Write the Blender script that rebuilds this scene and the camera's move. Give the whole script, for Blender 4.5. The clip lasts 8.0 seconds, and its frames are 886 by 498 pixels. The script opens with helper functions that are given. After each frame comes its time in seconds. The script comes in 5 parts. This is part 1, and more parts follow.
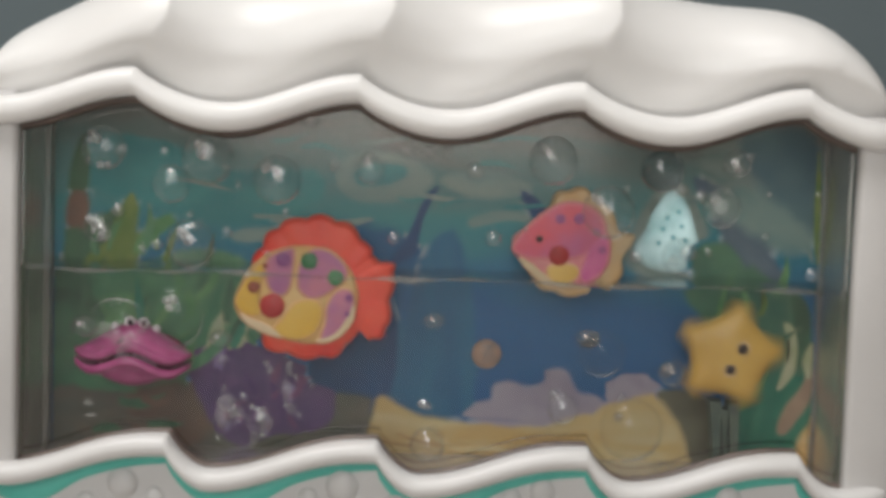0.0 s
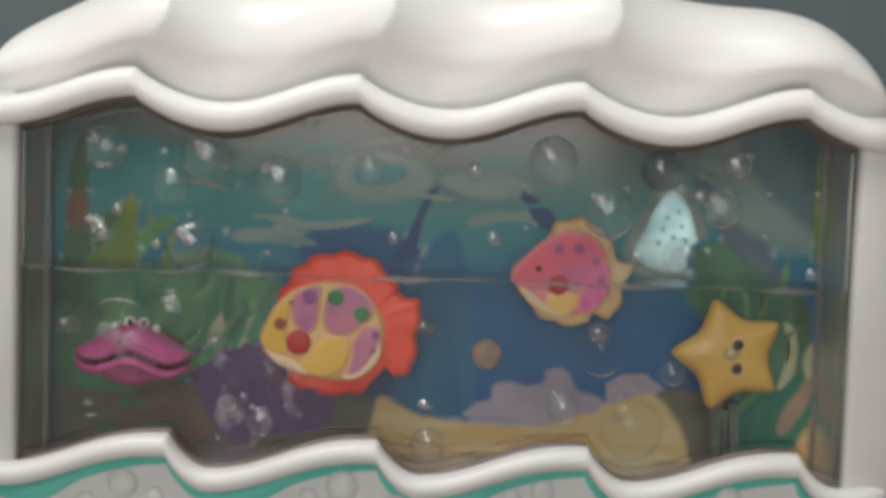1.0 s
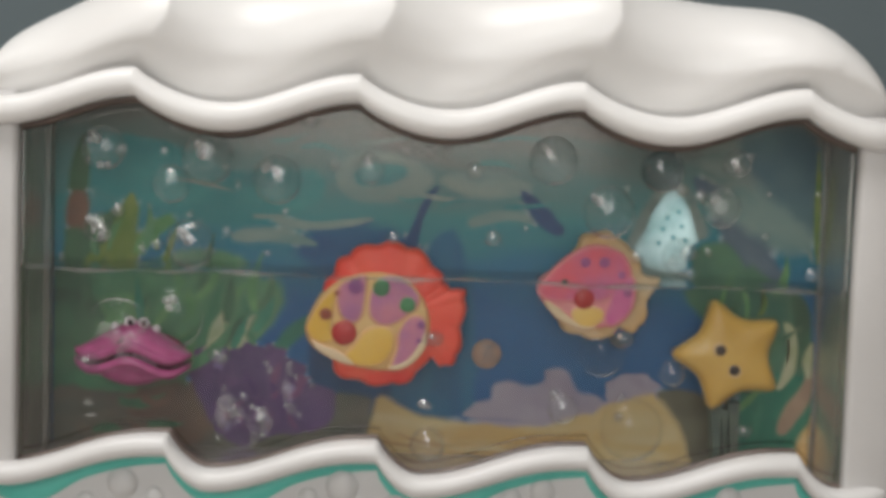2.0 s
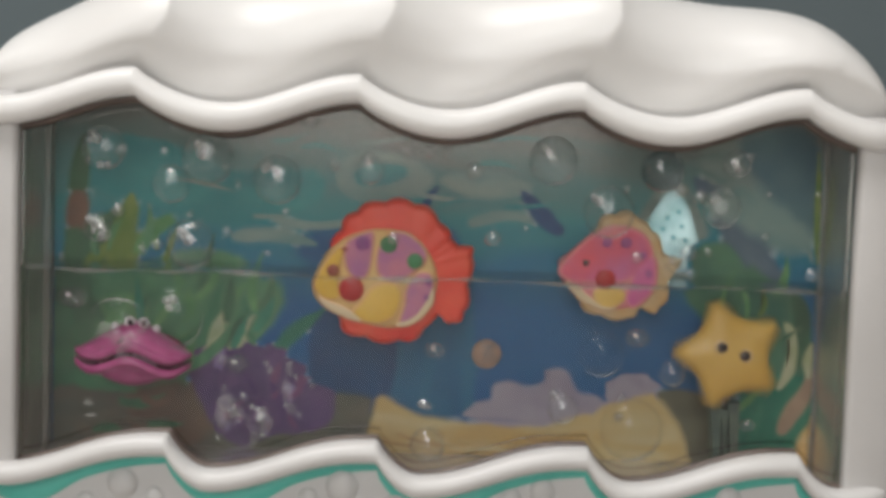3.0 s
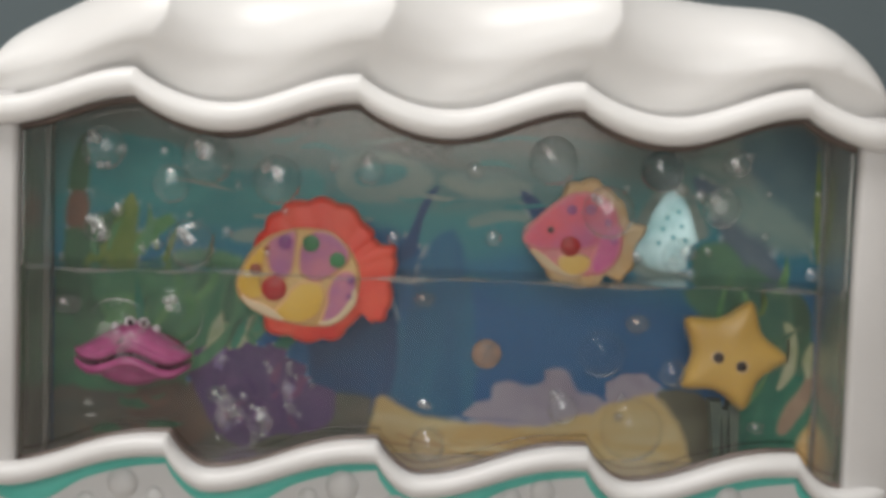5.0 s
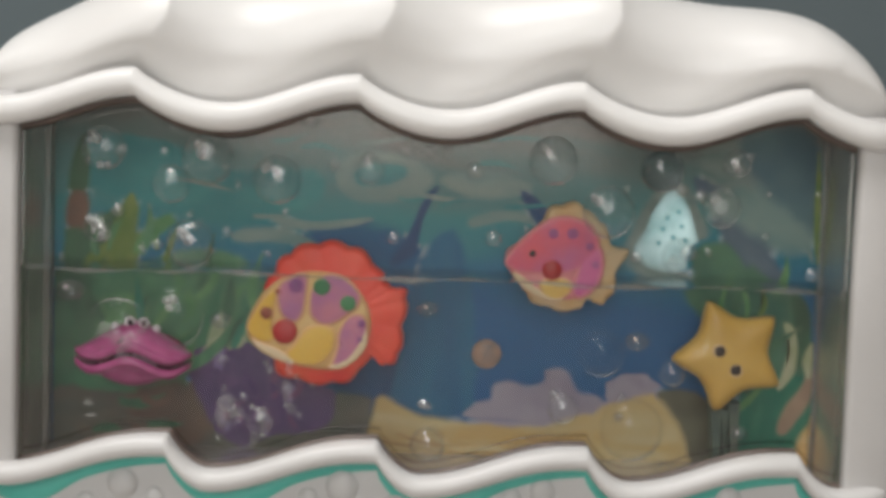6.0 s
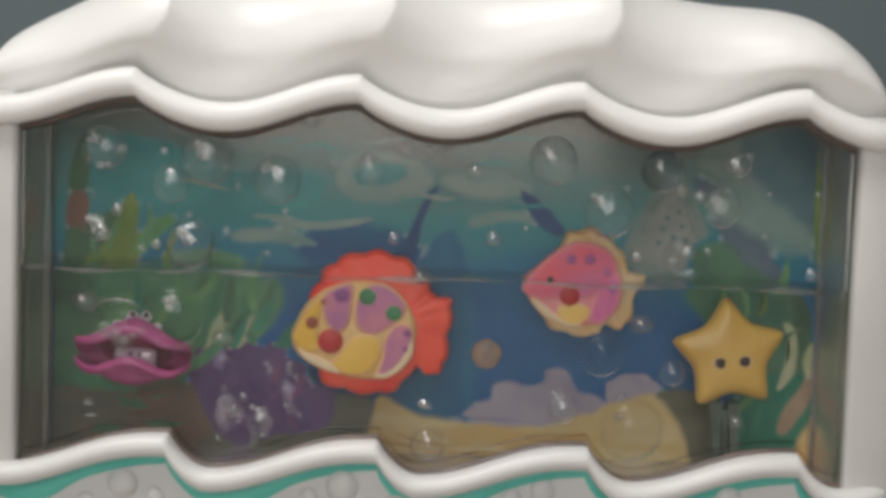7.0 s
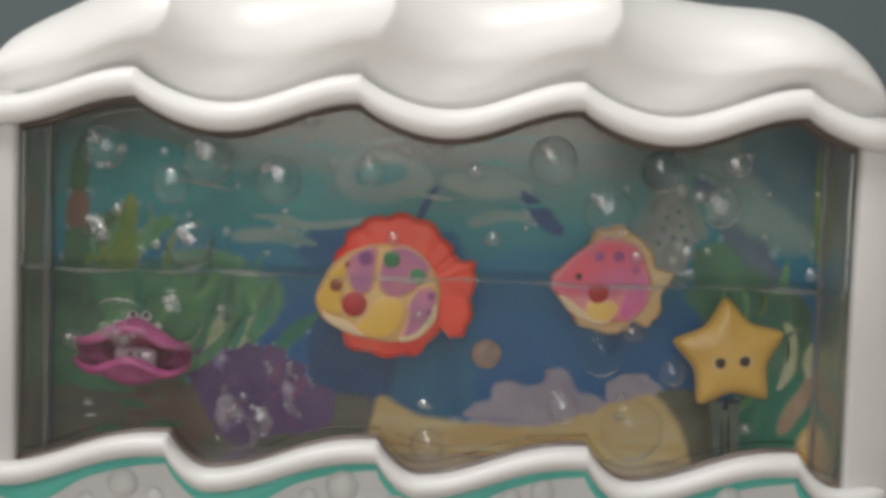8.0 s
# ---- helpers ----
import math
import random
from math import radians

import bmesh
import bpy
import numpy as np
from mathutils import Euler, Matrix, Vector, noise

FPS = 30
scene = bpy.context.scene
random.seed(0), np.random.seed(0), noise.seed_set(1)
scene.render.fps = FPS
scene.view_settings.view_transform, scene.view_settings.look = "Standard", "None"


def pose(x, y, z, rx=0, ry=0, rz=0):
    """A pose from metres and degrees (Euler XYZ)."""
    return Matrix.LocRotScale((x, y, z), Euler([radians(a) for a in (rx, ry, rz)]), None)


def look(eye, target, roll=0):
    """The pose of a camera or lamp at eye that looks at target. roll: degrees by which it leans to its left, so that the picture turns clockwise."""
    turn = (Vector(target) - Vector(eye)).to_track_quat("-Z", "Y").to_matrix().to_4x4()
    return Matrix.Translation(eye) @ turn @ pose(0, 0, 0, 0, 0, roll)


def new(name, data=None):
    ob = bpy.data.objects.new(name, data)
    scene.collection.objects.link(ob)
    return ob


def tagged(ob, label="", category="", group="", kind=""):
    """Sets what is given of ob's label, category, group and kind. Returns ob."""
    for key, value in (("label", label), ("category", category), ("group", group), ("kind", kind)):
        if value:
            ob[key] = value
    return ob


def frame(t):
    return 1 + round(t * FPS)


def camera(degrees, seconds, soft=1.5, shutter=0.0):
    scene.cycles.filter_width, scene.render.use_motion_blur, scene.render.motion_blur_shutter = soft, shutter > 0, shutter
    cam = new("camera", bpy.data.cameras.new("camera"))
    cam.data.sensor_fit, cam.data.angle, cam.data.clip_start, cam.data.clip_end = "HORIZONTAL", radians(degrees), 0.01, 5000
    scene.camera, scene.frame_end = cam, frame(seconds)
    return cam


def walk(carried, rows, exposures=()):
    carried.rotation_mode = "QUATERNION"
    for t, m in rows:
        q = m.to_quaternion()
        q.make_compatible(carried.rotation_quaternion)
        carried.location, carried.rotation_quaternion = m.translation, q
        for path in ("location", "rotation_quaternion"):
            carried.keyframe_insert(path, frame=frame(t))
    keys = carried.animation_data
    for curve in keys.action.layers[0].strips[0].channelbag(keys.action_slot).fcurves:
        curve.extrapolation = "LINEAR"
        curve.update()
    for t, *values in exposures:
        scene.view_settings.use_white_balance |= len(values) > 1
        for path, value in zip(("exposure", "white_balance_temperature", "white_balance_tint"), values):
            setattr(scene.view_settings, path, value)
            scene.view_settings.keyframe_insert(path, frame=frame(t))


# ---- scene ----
# ---------------------------------------------------------------- camera
cam = camera(31.284, 8.0, soft=4.5, shutter=0.5)
EYE = look((0.0, -0.55787, 0.04881), (0.0, 0.0, 0.0), 1.9)
walk(cam, [(0.0, EYE), (8.0, EYE)])

# ---------------------------------------------------------------- light
world = bpy.data.worlds.new("sky")
scene.world = world
world.use_nodes = True
_n = world.node_tree.nodes
_sky = _n.new("ShaderNodeTexSky")
_sky.sky_type = "NISHITA"
_sky.sun_disc = False
_sky.sun_elevation = radians(40)
_sky.sun_rotation = radians(200)
world.node_tree.links.new(_sky.outputs[0], _n["Background"].inputs[0])
_n["Background"].inputs[1].default_value = 0.1


def window_lamp(name, eye, target, w, h, power, color):
    """Daylight entering through one of the room's windows."""
    data = bpy.data.lights.new(name, "AREA")
    data.shape, data.size, data.size_y = "RECTANGLE", w, h
    data.energy, data.color = power, color
    ob = new(name, data)
    ob.matrix_world = look(eye, target)
    return ob


window_lamp("skylight_daylight", (-0.55, -0.66, 1.585), (-0.55, -0.66, 0.0), 0.8, 0.6, 26.0, (1.0, 0.98, 0.955))
window_lamp("window_daylight", (-0.04, -1.585, 0.56), (-0.04, 0.0, 0.56), 0.5, 1.16, 8.2, (1.0, 0.99, 0.97))
scene.view_settings.exposure = 0.0

# ---------------------------------------------------------------- materials


def rgb(r, g, b):
    """Linear colour from 0-255 display values."""
    return tuple(((c / 255 + 0.055) / 1.055) ** 2.4 if c > 10 else c / 255 / 12.92 for c in (r, g, b)) + (1.0,)


def vivid(c, k=1.22):
    """A slightly purer tone of the same lightness."""
    g = (c[0] + c[1] + c[2]) / 3
    return tuple(min(0.95, max(0.006, g + (v - g) * k)) for v in c[:3]) + (1.0,)


def surface(name, a, b, rough=0.4, scale=40.0, bump=0.05, fine=900.0, coat=0.0, sss=0.0, spec=0.5, pure=1.22):
    """A solid surface: two close tones mixed by coarse noise, fine relief, uneven gloss."""
    a, b = vivid(a, pure), vivid(b, pure)
    m = bpy.data.materials.new(name)
    m.use_nodes = True
    t, ns = m.node_tree, m.node_tree.nodes
    p = ns["Principled BSDF"]
    co = ns.new("ShaderNodeTexCoord")
    n1 = ns.new("ShaderNodeTexNoise")
    n1.inputs["Scale"].default_value = scale
    n1.inputs["Detail"].default_value = 5
    n2 = ns.new("ShaderNodeTexNoise")
    n2.inputs["Scale"].default_value = fine
    n2.inputs["Detail"].default_value = 3
    ramp = ns.new("ShaderNodeValToRGB")
    ramp.color_ramp.elements[0].position, ramp.color_ramp.elements[1].position = 0.35, 0.65
    ramp.color_ramp.elements[0].color, ramp.color_ramp.elements[1].color = a, b
    mr = ns.new("ShaderNodeMapRange")
    mr.inputs["To Min"].default_value, mr.inputs["To Max"].default_value = rough - 0.06, rough + 0.08
    bp = ns.new("ShaderNodeBump")
    bp.inputs["Strength"].default_value = bump
    bp.inputs["Distance"].default_value = 0.0004
    for n in (n1, n2):
        t.links.new(co.outputs["Object"], n.inputs["Vector"])
    t.links.new(n1.outputs["Fac"], ramp.inputs["Fac"])
    t.links.new(ramp.outputs["Color"], p.inputs["Base Color"])
    t.links.new(n2.outputs["Fac"], mr.inputs["Value"])
    t.links.new(mr.outputs["Result"], p.inputs["Roughness"])
    t.links.new(n2.outputs["Fac"], bp.inputs["Height"])
    t.links.new(bp.outputs["Normal"], p.inputs["Normal"])
    p.inputs["Coat Weight"].default_value = coat
    p.inputs["Coat Roughness"].default_value = 0.15
    p.inputs["Specular IOR Level"].default_value = spec
    if sss:
        p.inputs["Subsurface Weight"].default_value = sss
        p.inputs["Subsurface Radius"].default_value = (0.004, 0.003, 0.002)
        p.inputs["Subsurface Scale"].default_value = 0.5
    return m


def clear(name, tint, ior, rough=0.02, haze=0.0, gloss=1.0, scale=60.0, bump=0.0, bend=0.0):
    """A clear thin wall: see-through, mirror gloss by Fresnel, dull white mixed in for reflected haze."""
    m = bpy.data.materials.new(name)
    m.use_nodes = True
    t, ns = m.node_tree, m.node_tree.nodes
    ns.remove(ns["Principled BSDF"])
    out = ns["Material Output"]
    tr = ns.new("ShaderNodeBsdfTransparent")
    tr.inputs[0].default_value = tint
    gl = ns.new("ShaderNodeBsdfGlossy")
    gl.inputs["Roughness"].default_value = rough
    fr = ns.new("ShaderNodeLayerWeight")
    fr.inputs["Blend"].default_value = 0.5
    pw = ns.new("ShaderNodeMath")
    pw.operation = "POWER"
    pw.inputs[1].default_value = 4.0
    k = ns.new("ShaderNodeMath")
    k.operation = "MULTIPLY_ADD"
    r0 = ((ior - 1) / (ior + 1)) ** 2
    k.inputs[1].default_value = (1 - r0) * gloss
    k.inputs[2].default_value = r0 * gloss
    k.use_clamp = True
    t.links.new(fr.outputs["Facing"], pw.inputs[0])
    mix = ns.new("ShaderNodeMixShader")
    t.links.new(pw.outputs[0], k.inputs[0])
    t.links.new(k.outputs[0], mix.inputs[0])
    t.links.new(gl.outputs[0], mix.inputs[2])
    co = ns.new("ShaderNodeTexCoord")
    if bump:
        nb = ns.new("ShaderNodeTexNoise")
        nb.inputs["Scale"].default_value = scale
        bp = ns.new("ShaderNodeBump")
        bp.inputs["Strength"].default_value = bump
        bp.inputs["Distance"].default_value = 0.002
        t.links.new(co.outputs["Object"], nb.inputs["Vector"])
        t.links.new(nb.outputs["Fac"], bp.inputs["Height"])
        t.links.new(bp.outputs["Normal"], gl.inputs["Normal"])
        t.links.new(bp.outputs["Normal"], fr.inputs["Normal"])
    if haze:
        df = ns.new("ShaderNodeBsdfDiffuse")
        df.inputs[0].default_value = (0.62, 0.6, 0.57, 1)
        nz = ns.new("ShaderNodeTexNoise")
        nz.inputs["Scale"].default_value = 22
        nz.inputs["Detail"].default_value = 6
        mr = ns.new("ShaderNodeMapRange")
        mr.inputs["From Min"].default_value, mr.inputs["From Max"].default_value = 0.3, 0.7
        mr.inputs["To Min"].default_value, mr.inputs["To Max"].default_value = haze * 0.6, haze * 1.4
        m2 = ns.new("ShaderNodeMixShader")
        t.links.new(co.outputs["Object"], nz.inputs["Vector"])
        t.links.new(nz.outputs["Fac"], mr.inputs["Value"])
        t.links.new(mr.outputs["Result"], m2.inputs[0])
        t.links.new(tr.outputs[0], m2.inputs[1])
        t.links.new(df.outputs[0], m2.inputs[2])
        t.links.new(m2.outputs[0], mix.inputs[1])
    else:
        t.links.new(tr.outputs[0], mix.inputs[1])
    if bend:
        rf = ns.new("ShaderNodeBsdfRefraction")
        rf.inputs["Color"].default_value = tint
        rf.inputs["IOR"].default_value = 1.22
        rf.inputs["Roughness"].default_value = 0.05
        m3 = ns.new("ShaderNodeMixShader")
        m3.inputs[0].default_value = bend
        t.links.new(mix.inputs[1].links[0].from_socket, m3.inputs[1])
        t.links.new(rf.outputs[0], m3.inputs[2])
        t.links.new(m3.outputs[0], mix.inputs[1])
    t.links.new(mix.outputs[0], out.inputs["Surface"])
    return m


def printed(name, a, b, stretch=(1, 1, 1), scale=40.0, rough=0.45, lo=0.35, hi=0.65):
    """Ink on glossy film: two inks in brushed, stretched strokes."""
    m = surface(name, a, b, rough, scale, 0.02, 1500.0, pure=1.04)
    t, ns = m.node_tree, m.node_tree.nodes
    co = next(n for n in ns if n.type == "TEX_COORD")
    ramp = next(n for n in ns if n.type == "VALTORGB")
    ramp.color_ramp.elements[0].position, ramp.color_ramp.elements[1].position = lo, hi
    n1 = ramp.inputs["Fac"].links[0].from_node
    n1.inputs["Distortion"].default_value = 0.6
    mp = ns.new("ShaderNodeMapping")
    mp.inputs["Scale"].default_value = stretch
    t.links.new(co.outputs["Object"], mp.inputs["Vector"])
    t.links.new(mp.outputs["Vector"], n1.inputs["Vector"])
    return m


WHITE = surface("white_plastic", (0.765, 0.755, 0.742, 1), (0.8, 0.792, 0.78, 1), 0.37, 18, 0.03, 1200)
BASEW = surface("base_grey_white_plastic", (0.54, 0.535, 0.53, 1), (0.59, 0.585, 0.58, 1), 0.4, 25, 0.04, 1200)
# same white as the hood bead, lowered so the colour carries the weaker light
BEADSHADE = surface("base_bead_shaded_plastic", (0.62, 0.61, 0.6, 1), (0.66, 0.65, 0.64, 1), 0.37, 18, 0.03, 1200)
# the hood's white, darkened: the posts' shade is put into this colour
POSTSHADE = surface("post_shaded_white_plastic", (0.49, 0.478, 0.468, 1), (0.53, 0.518, 0.508, 1), 0.42, 25, 0.04, 1200)
TEAL = surface("teal_plastic", (0.12, 0.41, 0.35, 1), (0.15, 0.47, 0.4, 1), 0.4, 60, 0.03)
DARK = surface("dark_brown", (0.09, 0.07, 0.06, 1), (0.14, 0.11, 0.095, 1), 0.4, 90)
TANKW = surface("smoked_tank_wall", (0.56, 0.52, 0.48, 1), (0.72, 0.67, 0.63, 1), 0.2, 30, spec=1.0, pure=1.0)
TANKW.node_tree.nodes["Principled BSDF"].inputs["Metallic"].default_value = 0.55
ORANGE = surface("coral_orange_rubber", (0.76, 0.075, 0.068, 1), (0.83, 0.16, 0.11, 1), 0.45, 45, 0.1, 700, sss=0.05)
CREAM = surface("cream_rubber", (0.68, 0.53, 0.36, 1), (0.74, 0.6, 0.43, 1), 0.5, 70, 0.1, 700)
STRAW = surface("straw_rubber", (0.68, 0.43, 0.2, 1), (0.72, 0.51, 0.28, 1), 0.5, 70, 0.1, 700)
BLUSH = surface("blush_rubber", (0.8, 0.3, 0.34, 1), (0.8, 0.45, 0.42, 1), 0.5, 90, 0.1, 700)
BELLY = surface("belly_yellow_paint", (0.76, 0.48, 0.16, 1), (0.8, 0.56, 0.22, 1), 0.45, 60, 0.08, 700)
APRICOT = surface("apricot_rubber", (0.68, 0.44, 0.23, 1), (0.72, 0.56, 0.38, 1), 0.5, 80, 0.1, 700)
YELLOW = surface("yellow_paint", (0.68, 0.42, 0.1, 1), (0.72, 0.48, 0.15, 1), 0.45, 60, 0.08, 700)
PURPLE = surface("mauve_paint", (0.4, 0.165, 0.3, 1), (0.55, 0.22, 0.29, 1), 0.45, 110, 0.08, 700)
MAGENTA = surface("magenta_paint", (0.6, 0.14, 0.32, 1), (0.72, 0.24, 0.4, 1), 0.45, 80, 0.08, 700)
PINK = surface("pink_paint", (0.8, 0.16, 0.19, 1), (0.6, 0.2, 0.34, 1), 0.45, 55, 0.08, 700)
RED = surface("red_paint", (0.36, 0.012, 0.022, 1), (0.44, 0.02, 0.03, 1), 0.35, 120)
GREEN = surface("green_paint", (0.035, 0.15, 0.06, 1), (0.06, 0.22, 0.09, 1), 0.4, 120)
BROWN = surface("brown_paint", (0.22, 0.05, 0.03, 1), (0.3, 0.08, 0.05, 1), 0.4, 120)
FAINT = surface("faded_violet_paint", (0.36, 0.12, 0.27, 1), (0.44, 0.16, 0.31, 1), 0.45, 120)
DVIOLET = surface("violet_paint", (0.22, 0.07, 0.2, 1), (0.3, 0.1, 0.27, 1), 0.4, 120)
STAR = surface("amber_star_rubber", (0.56, 0.35, 0.115, 1), (0.63, 0.42, 0.155, 1), 0.34, 50, 0.12, 800, coat=0.25, sss=0.05)
STARPALE = surface("pale_amber_rubber", (0.68, 0.48, 0.27, 1), (0.72, 0.52, 0.31, 1), 0.5, 90, 0.1, 800)


def sprayed(m, under):
    """Let a paint thin out into the colour under it along its border."""
    t, ns = m.node_tree, m.node_tree.nodes
    at, mx, nz, ad = (ns.new("ShaderNode" + k) for k in ("Attribute", "Mix", "TexNoise", "Math"))
    at.attribute_name, mx.data_type, ad.operation = "feather", "RGBA", "MULTIPLY_ADD"
    nz.inputs["Scale"].default_value = 420
    ad.inputs[1].default_value, ad.use_clamp = 0.5, True
    half = ns.new("ShaderNodeMath")
    half.operation = "MULTIPLY_ADD"
    half.inputs[1].default_value, half.inputs[2].default_value = 1.3, -0.4
    t.links.new(at.outputs["Fac"], half.inputs[0])
    t.links.new(nz.outputs["Fac"], ad.inputs[0])
    t.links.new(half.outputs[0], ad.inputs[2])
    t.links.new(ad.outputs[0], mx.inputs[0])
    mx.inputs[6].default_value = vivid(under)
    p = ns["Principled BSDF"]
    t.links.new(p.inputs["Base Color"].links[0].from_socket, mx.inputs[7])
    t.links.new(mx.outputs[2], p.inputs["Base Color"])


for paint in (YELLOW, PURPLE):
    sprayed(paint, (0.7, 0.42, 0.24, 1))
for paint in (MAGENTA, PINK):
    sprayed(paint, (0.82, 0.36, 0.36, 1))
for paint in (CREAM, BELLY):
    sprayed(paint, (0.82, 0.52, 0.36, 1))
BLACK = surface("black_paint", (0.012, 0.008, 0.008, 1), (0.03, 0.015, 0.012, 1), 0.3, 100)
CLAM = surface("orchid_rubber", (0.36, 0.06, 0.19, 1), (0.52, 0.12, 0.29, 1), 0.34, 130, 0.3, 420, coat=0.2, pure=1.1)
CLAMIN = surface("maroon_mouth_lining", (0.16, 0.008, 0.05, 1), (0.24, 0.014, 0.08, 1), 0.5, 60)
PEARL = surface("grey_pearl", (0.48, 0.34, 0.42, 1), (0.6, 0.46, 0.53, 1), 0.2, 150, coat=0.5)
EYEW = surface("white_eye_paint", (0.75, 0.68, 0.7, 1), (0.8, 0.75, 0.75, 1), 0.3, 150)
STEM = surface("dark_green_stem", (0.07, 0.1, 0.085, 1), (0.14, 0.17, 0.14, 1), 0.5, 120)
BUTTON = surface("grey_brown_button", (0.24, 0.2, 0.19, 1), (0.5, 0.33, 0.25, 1), 0.4, 260, 0.3, 900)

# the pane's dull white share paints in the veil of room reflections
PANE = clear("clear_plastic_pane", (0.93, 0.935, 0.93, 1), 1.46, 0.12, 0.010, 0.55)
DOME = clear("clear_plastic_bubble", (0.97, 0.98, 0.98, 1), 1.5, 0.05, 0.006, 2.3, 420, 0.35, 0.12)
BALL = clear("clear_solid_ball", (0.6, 0.64, 0.66, 1), 1.5, 0.05, 0.01, 2.4, 200, 0.1, 0.75)
GLINT = clear("clear_bead", (0.93, 0.95, 0.95, 1), 1.5, 0.1, 0.05, 5.0)
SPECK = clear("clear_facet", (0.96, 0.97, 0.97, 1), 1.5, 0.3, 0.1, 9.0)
LIP = clear("smoky_lip", (0.5, 0.45, 0.41, 1), 1.45, 0.2, 0.0, 0.8)
RIB = clear("hazy_rib", (0.9, 0.88, 0.86, 1), 1.45, 0.25, 0.07, 0.8)
SHARD = clear("whitened_lump", (0.95, 0.96, 0.96, 1), 1.5, 0.22, 0.1, 1.8, 500, 0.4)
SHALLOW = clear("clear_shallow_bubble", (0.98, 0.985, 0.985, 1), 1.45, 0.1, 0.0, 0.6, 200, 0.1)
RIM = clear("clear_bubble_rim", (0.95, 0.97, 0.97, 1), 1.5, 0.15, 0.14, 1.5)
EDGE = clear("whitened_edge_glint", (0.95, 0.96, 0.96, 1), 1.5, 0.1, 0.42, 1.6)
WATERSIDE = clear("tank_water_body", (0.9, 0.95, 0.97, 1), 1.0, 0.03)
WATER = clear("tank_water", (0.9, 0.95, 0.97, 1), 1.33, 0.05, 0.0, 0.85, 90, 0.1)
MENISCUS = clear("water_rim", (0.97, 0.98, 0.97, 1), 1.4, 0.15, 0.15, 1.4, 400, 0.5)
BEADM = clear("air_bubble_skin", (0.94, 0.97, 0.98, 1), 1.6, 0.05, 0.06)

# ---------------------------------------------------------------- mesh tools


def part(name, bm, material, parent, label="", smooth=True):
    me = bpy.data.meshes.new(name)
    bmesh.ops.recalc_face_normals(bm, faces=bm.faces)
    if name == "bubble_blister" and sum(f.normal.y for f in bm.faces) > 0:
        bmesh.ops.reverse_faces(bm, faces=bm.faces)
    bm.to_mesh(me)
    bm.free()
    if smooth:
        me.polygons.foreach_set("use_smooth", [True] * len(me.polygons))
    me.materials.append(material)
    ob = new(name, me)
    if parent:
        ob.parent = parent
        if parent.type == "EMPTY":
            ob.matrix_parent_inverse = Matrix.Translation(-parent.location)
    if label:
        ob["label"] = label
    return ob


def sharp(ob, degrees=35):
    """Keep hard edges hard on a smooth mesh."""
    ob.data.set_sharp_from_angle(angle=radians(degrees))
    return ob


def thing(name, at, label, category, group="", kind=""):
    e = new(name)
    e.location = at
    e.empty_display_size = 0.01
    return tagged(e, label, category, group, kind)


def grid(bm, rows, close_u=False, close_v=False):
    """Skin a table of points."""
    vs = [[bm.verts.new(p) for p in r] for r in rows]
    nu, nv = len(vs), len(vs[0])
    for i in range(nu if close_u else nu - 1):
        for j in range(nv if close_v else nv - 1):
            a, b = vs[i][j], vs[(i + 1) % nu][j]
            c, d = vs[(i + 1) % nu][(j + 1) % nv], vs[i][(j + 1) % nv]
            bm.faces.new((a, b, c, d))
    return vs


def box(bm, x0, x1, y0, y1, z0, z1, bevel=0.0, seg=2):
    r = bmesh.ops.create_cube(bm, size=1.0)
    bmesh.ops.scale(bm, vec=(x1 - x0, y1 - y0, z1 - z0), verts=r["verts"])
    bmesh.ops.translate(bm, vec=((x0 + x1) / 2, (y0 + y1) / 2, (z0 + z1) / 2), verts=r["verts"])
    if bevel:
        es = {e for v in r["verts"] for e in v.link_edges}
        bmesh.ops.bevel(bm, geom=list(es), offset=bevel, segments=seg, profile=0.5, affect="EDGES")


def rounded(pts, per=6):
    """Closed Catmull-Rom curve through a few points."""
    out, n = [], len(pts)
    for i in range(n):
        p0, p1, p2, p3 = (Vector(pts[(i + k) % n]) for k in (-1, 0, 1, 2))
        for s in range(per):
            t = s / per
            out.append(0.5 * (2 * p1 + (p2 - p0) * t + (2 * p0 - 5 * p1 + 4 * p2 - p3) * t * t + (3 * p1 - p0 - 3 * p2 + p3) * t ** 3))
    return out


def pillow(bm, outline, y_back, y_front, edge=0.25, rings=5, ribs=0):
    """A rounded slab with a closed outline in x and z; its edge turns over softly towards the front."""
    n = len(outline)
    c = sum((Vector(p) for p in outline), Vector((0, 0))) / n
    levels = [(1.0, y_back)]
    for k in range(rings + 1):
        a = math.pi / 2 * k / rings
        levels.append((1 - edge * (1 - math.cos(a)), y_back + (y_front - y_back) * (0.25 + 0.75 * math.sin(a))))
    rows = []
    for s, y in levels:
        rows.append([bm.verts.new((c.x + (p[0] - c.x) * s, y - (0.00025 * abs(math.sin(math.pi * ribs * i / n)) if len(rows) > 1 else 0.0), c.y + (p[1] - c.y) * s)) for i, p in enumerate(outline)])
    for r0, r1 in zip(rows, rows[1:]):
        for i in range(n):
            bm.faces.new((r0[i], r0[(i + 1) % n], r1[(i + 1) % n], r1[i]))
    for row, y in ((rows[0], y_back), (rows[-1], y_front)):
        mid = bm.verts.new((c.x, y, c.y))
        for i in range(n):
            bm.faces.new((row[i], row[(i + 1) % n], mid))


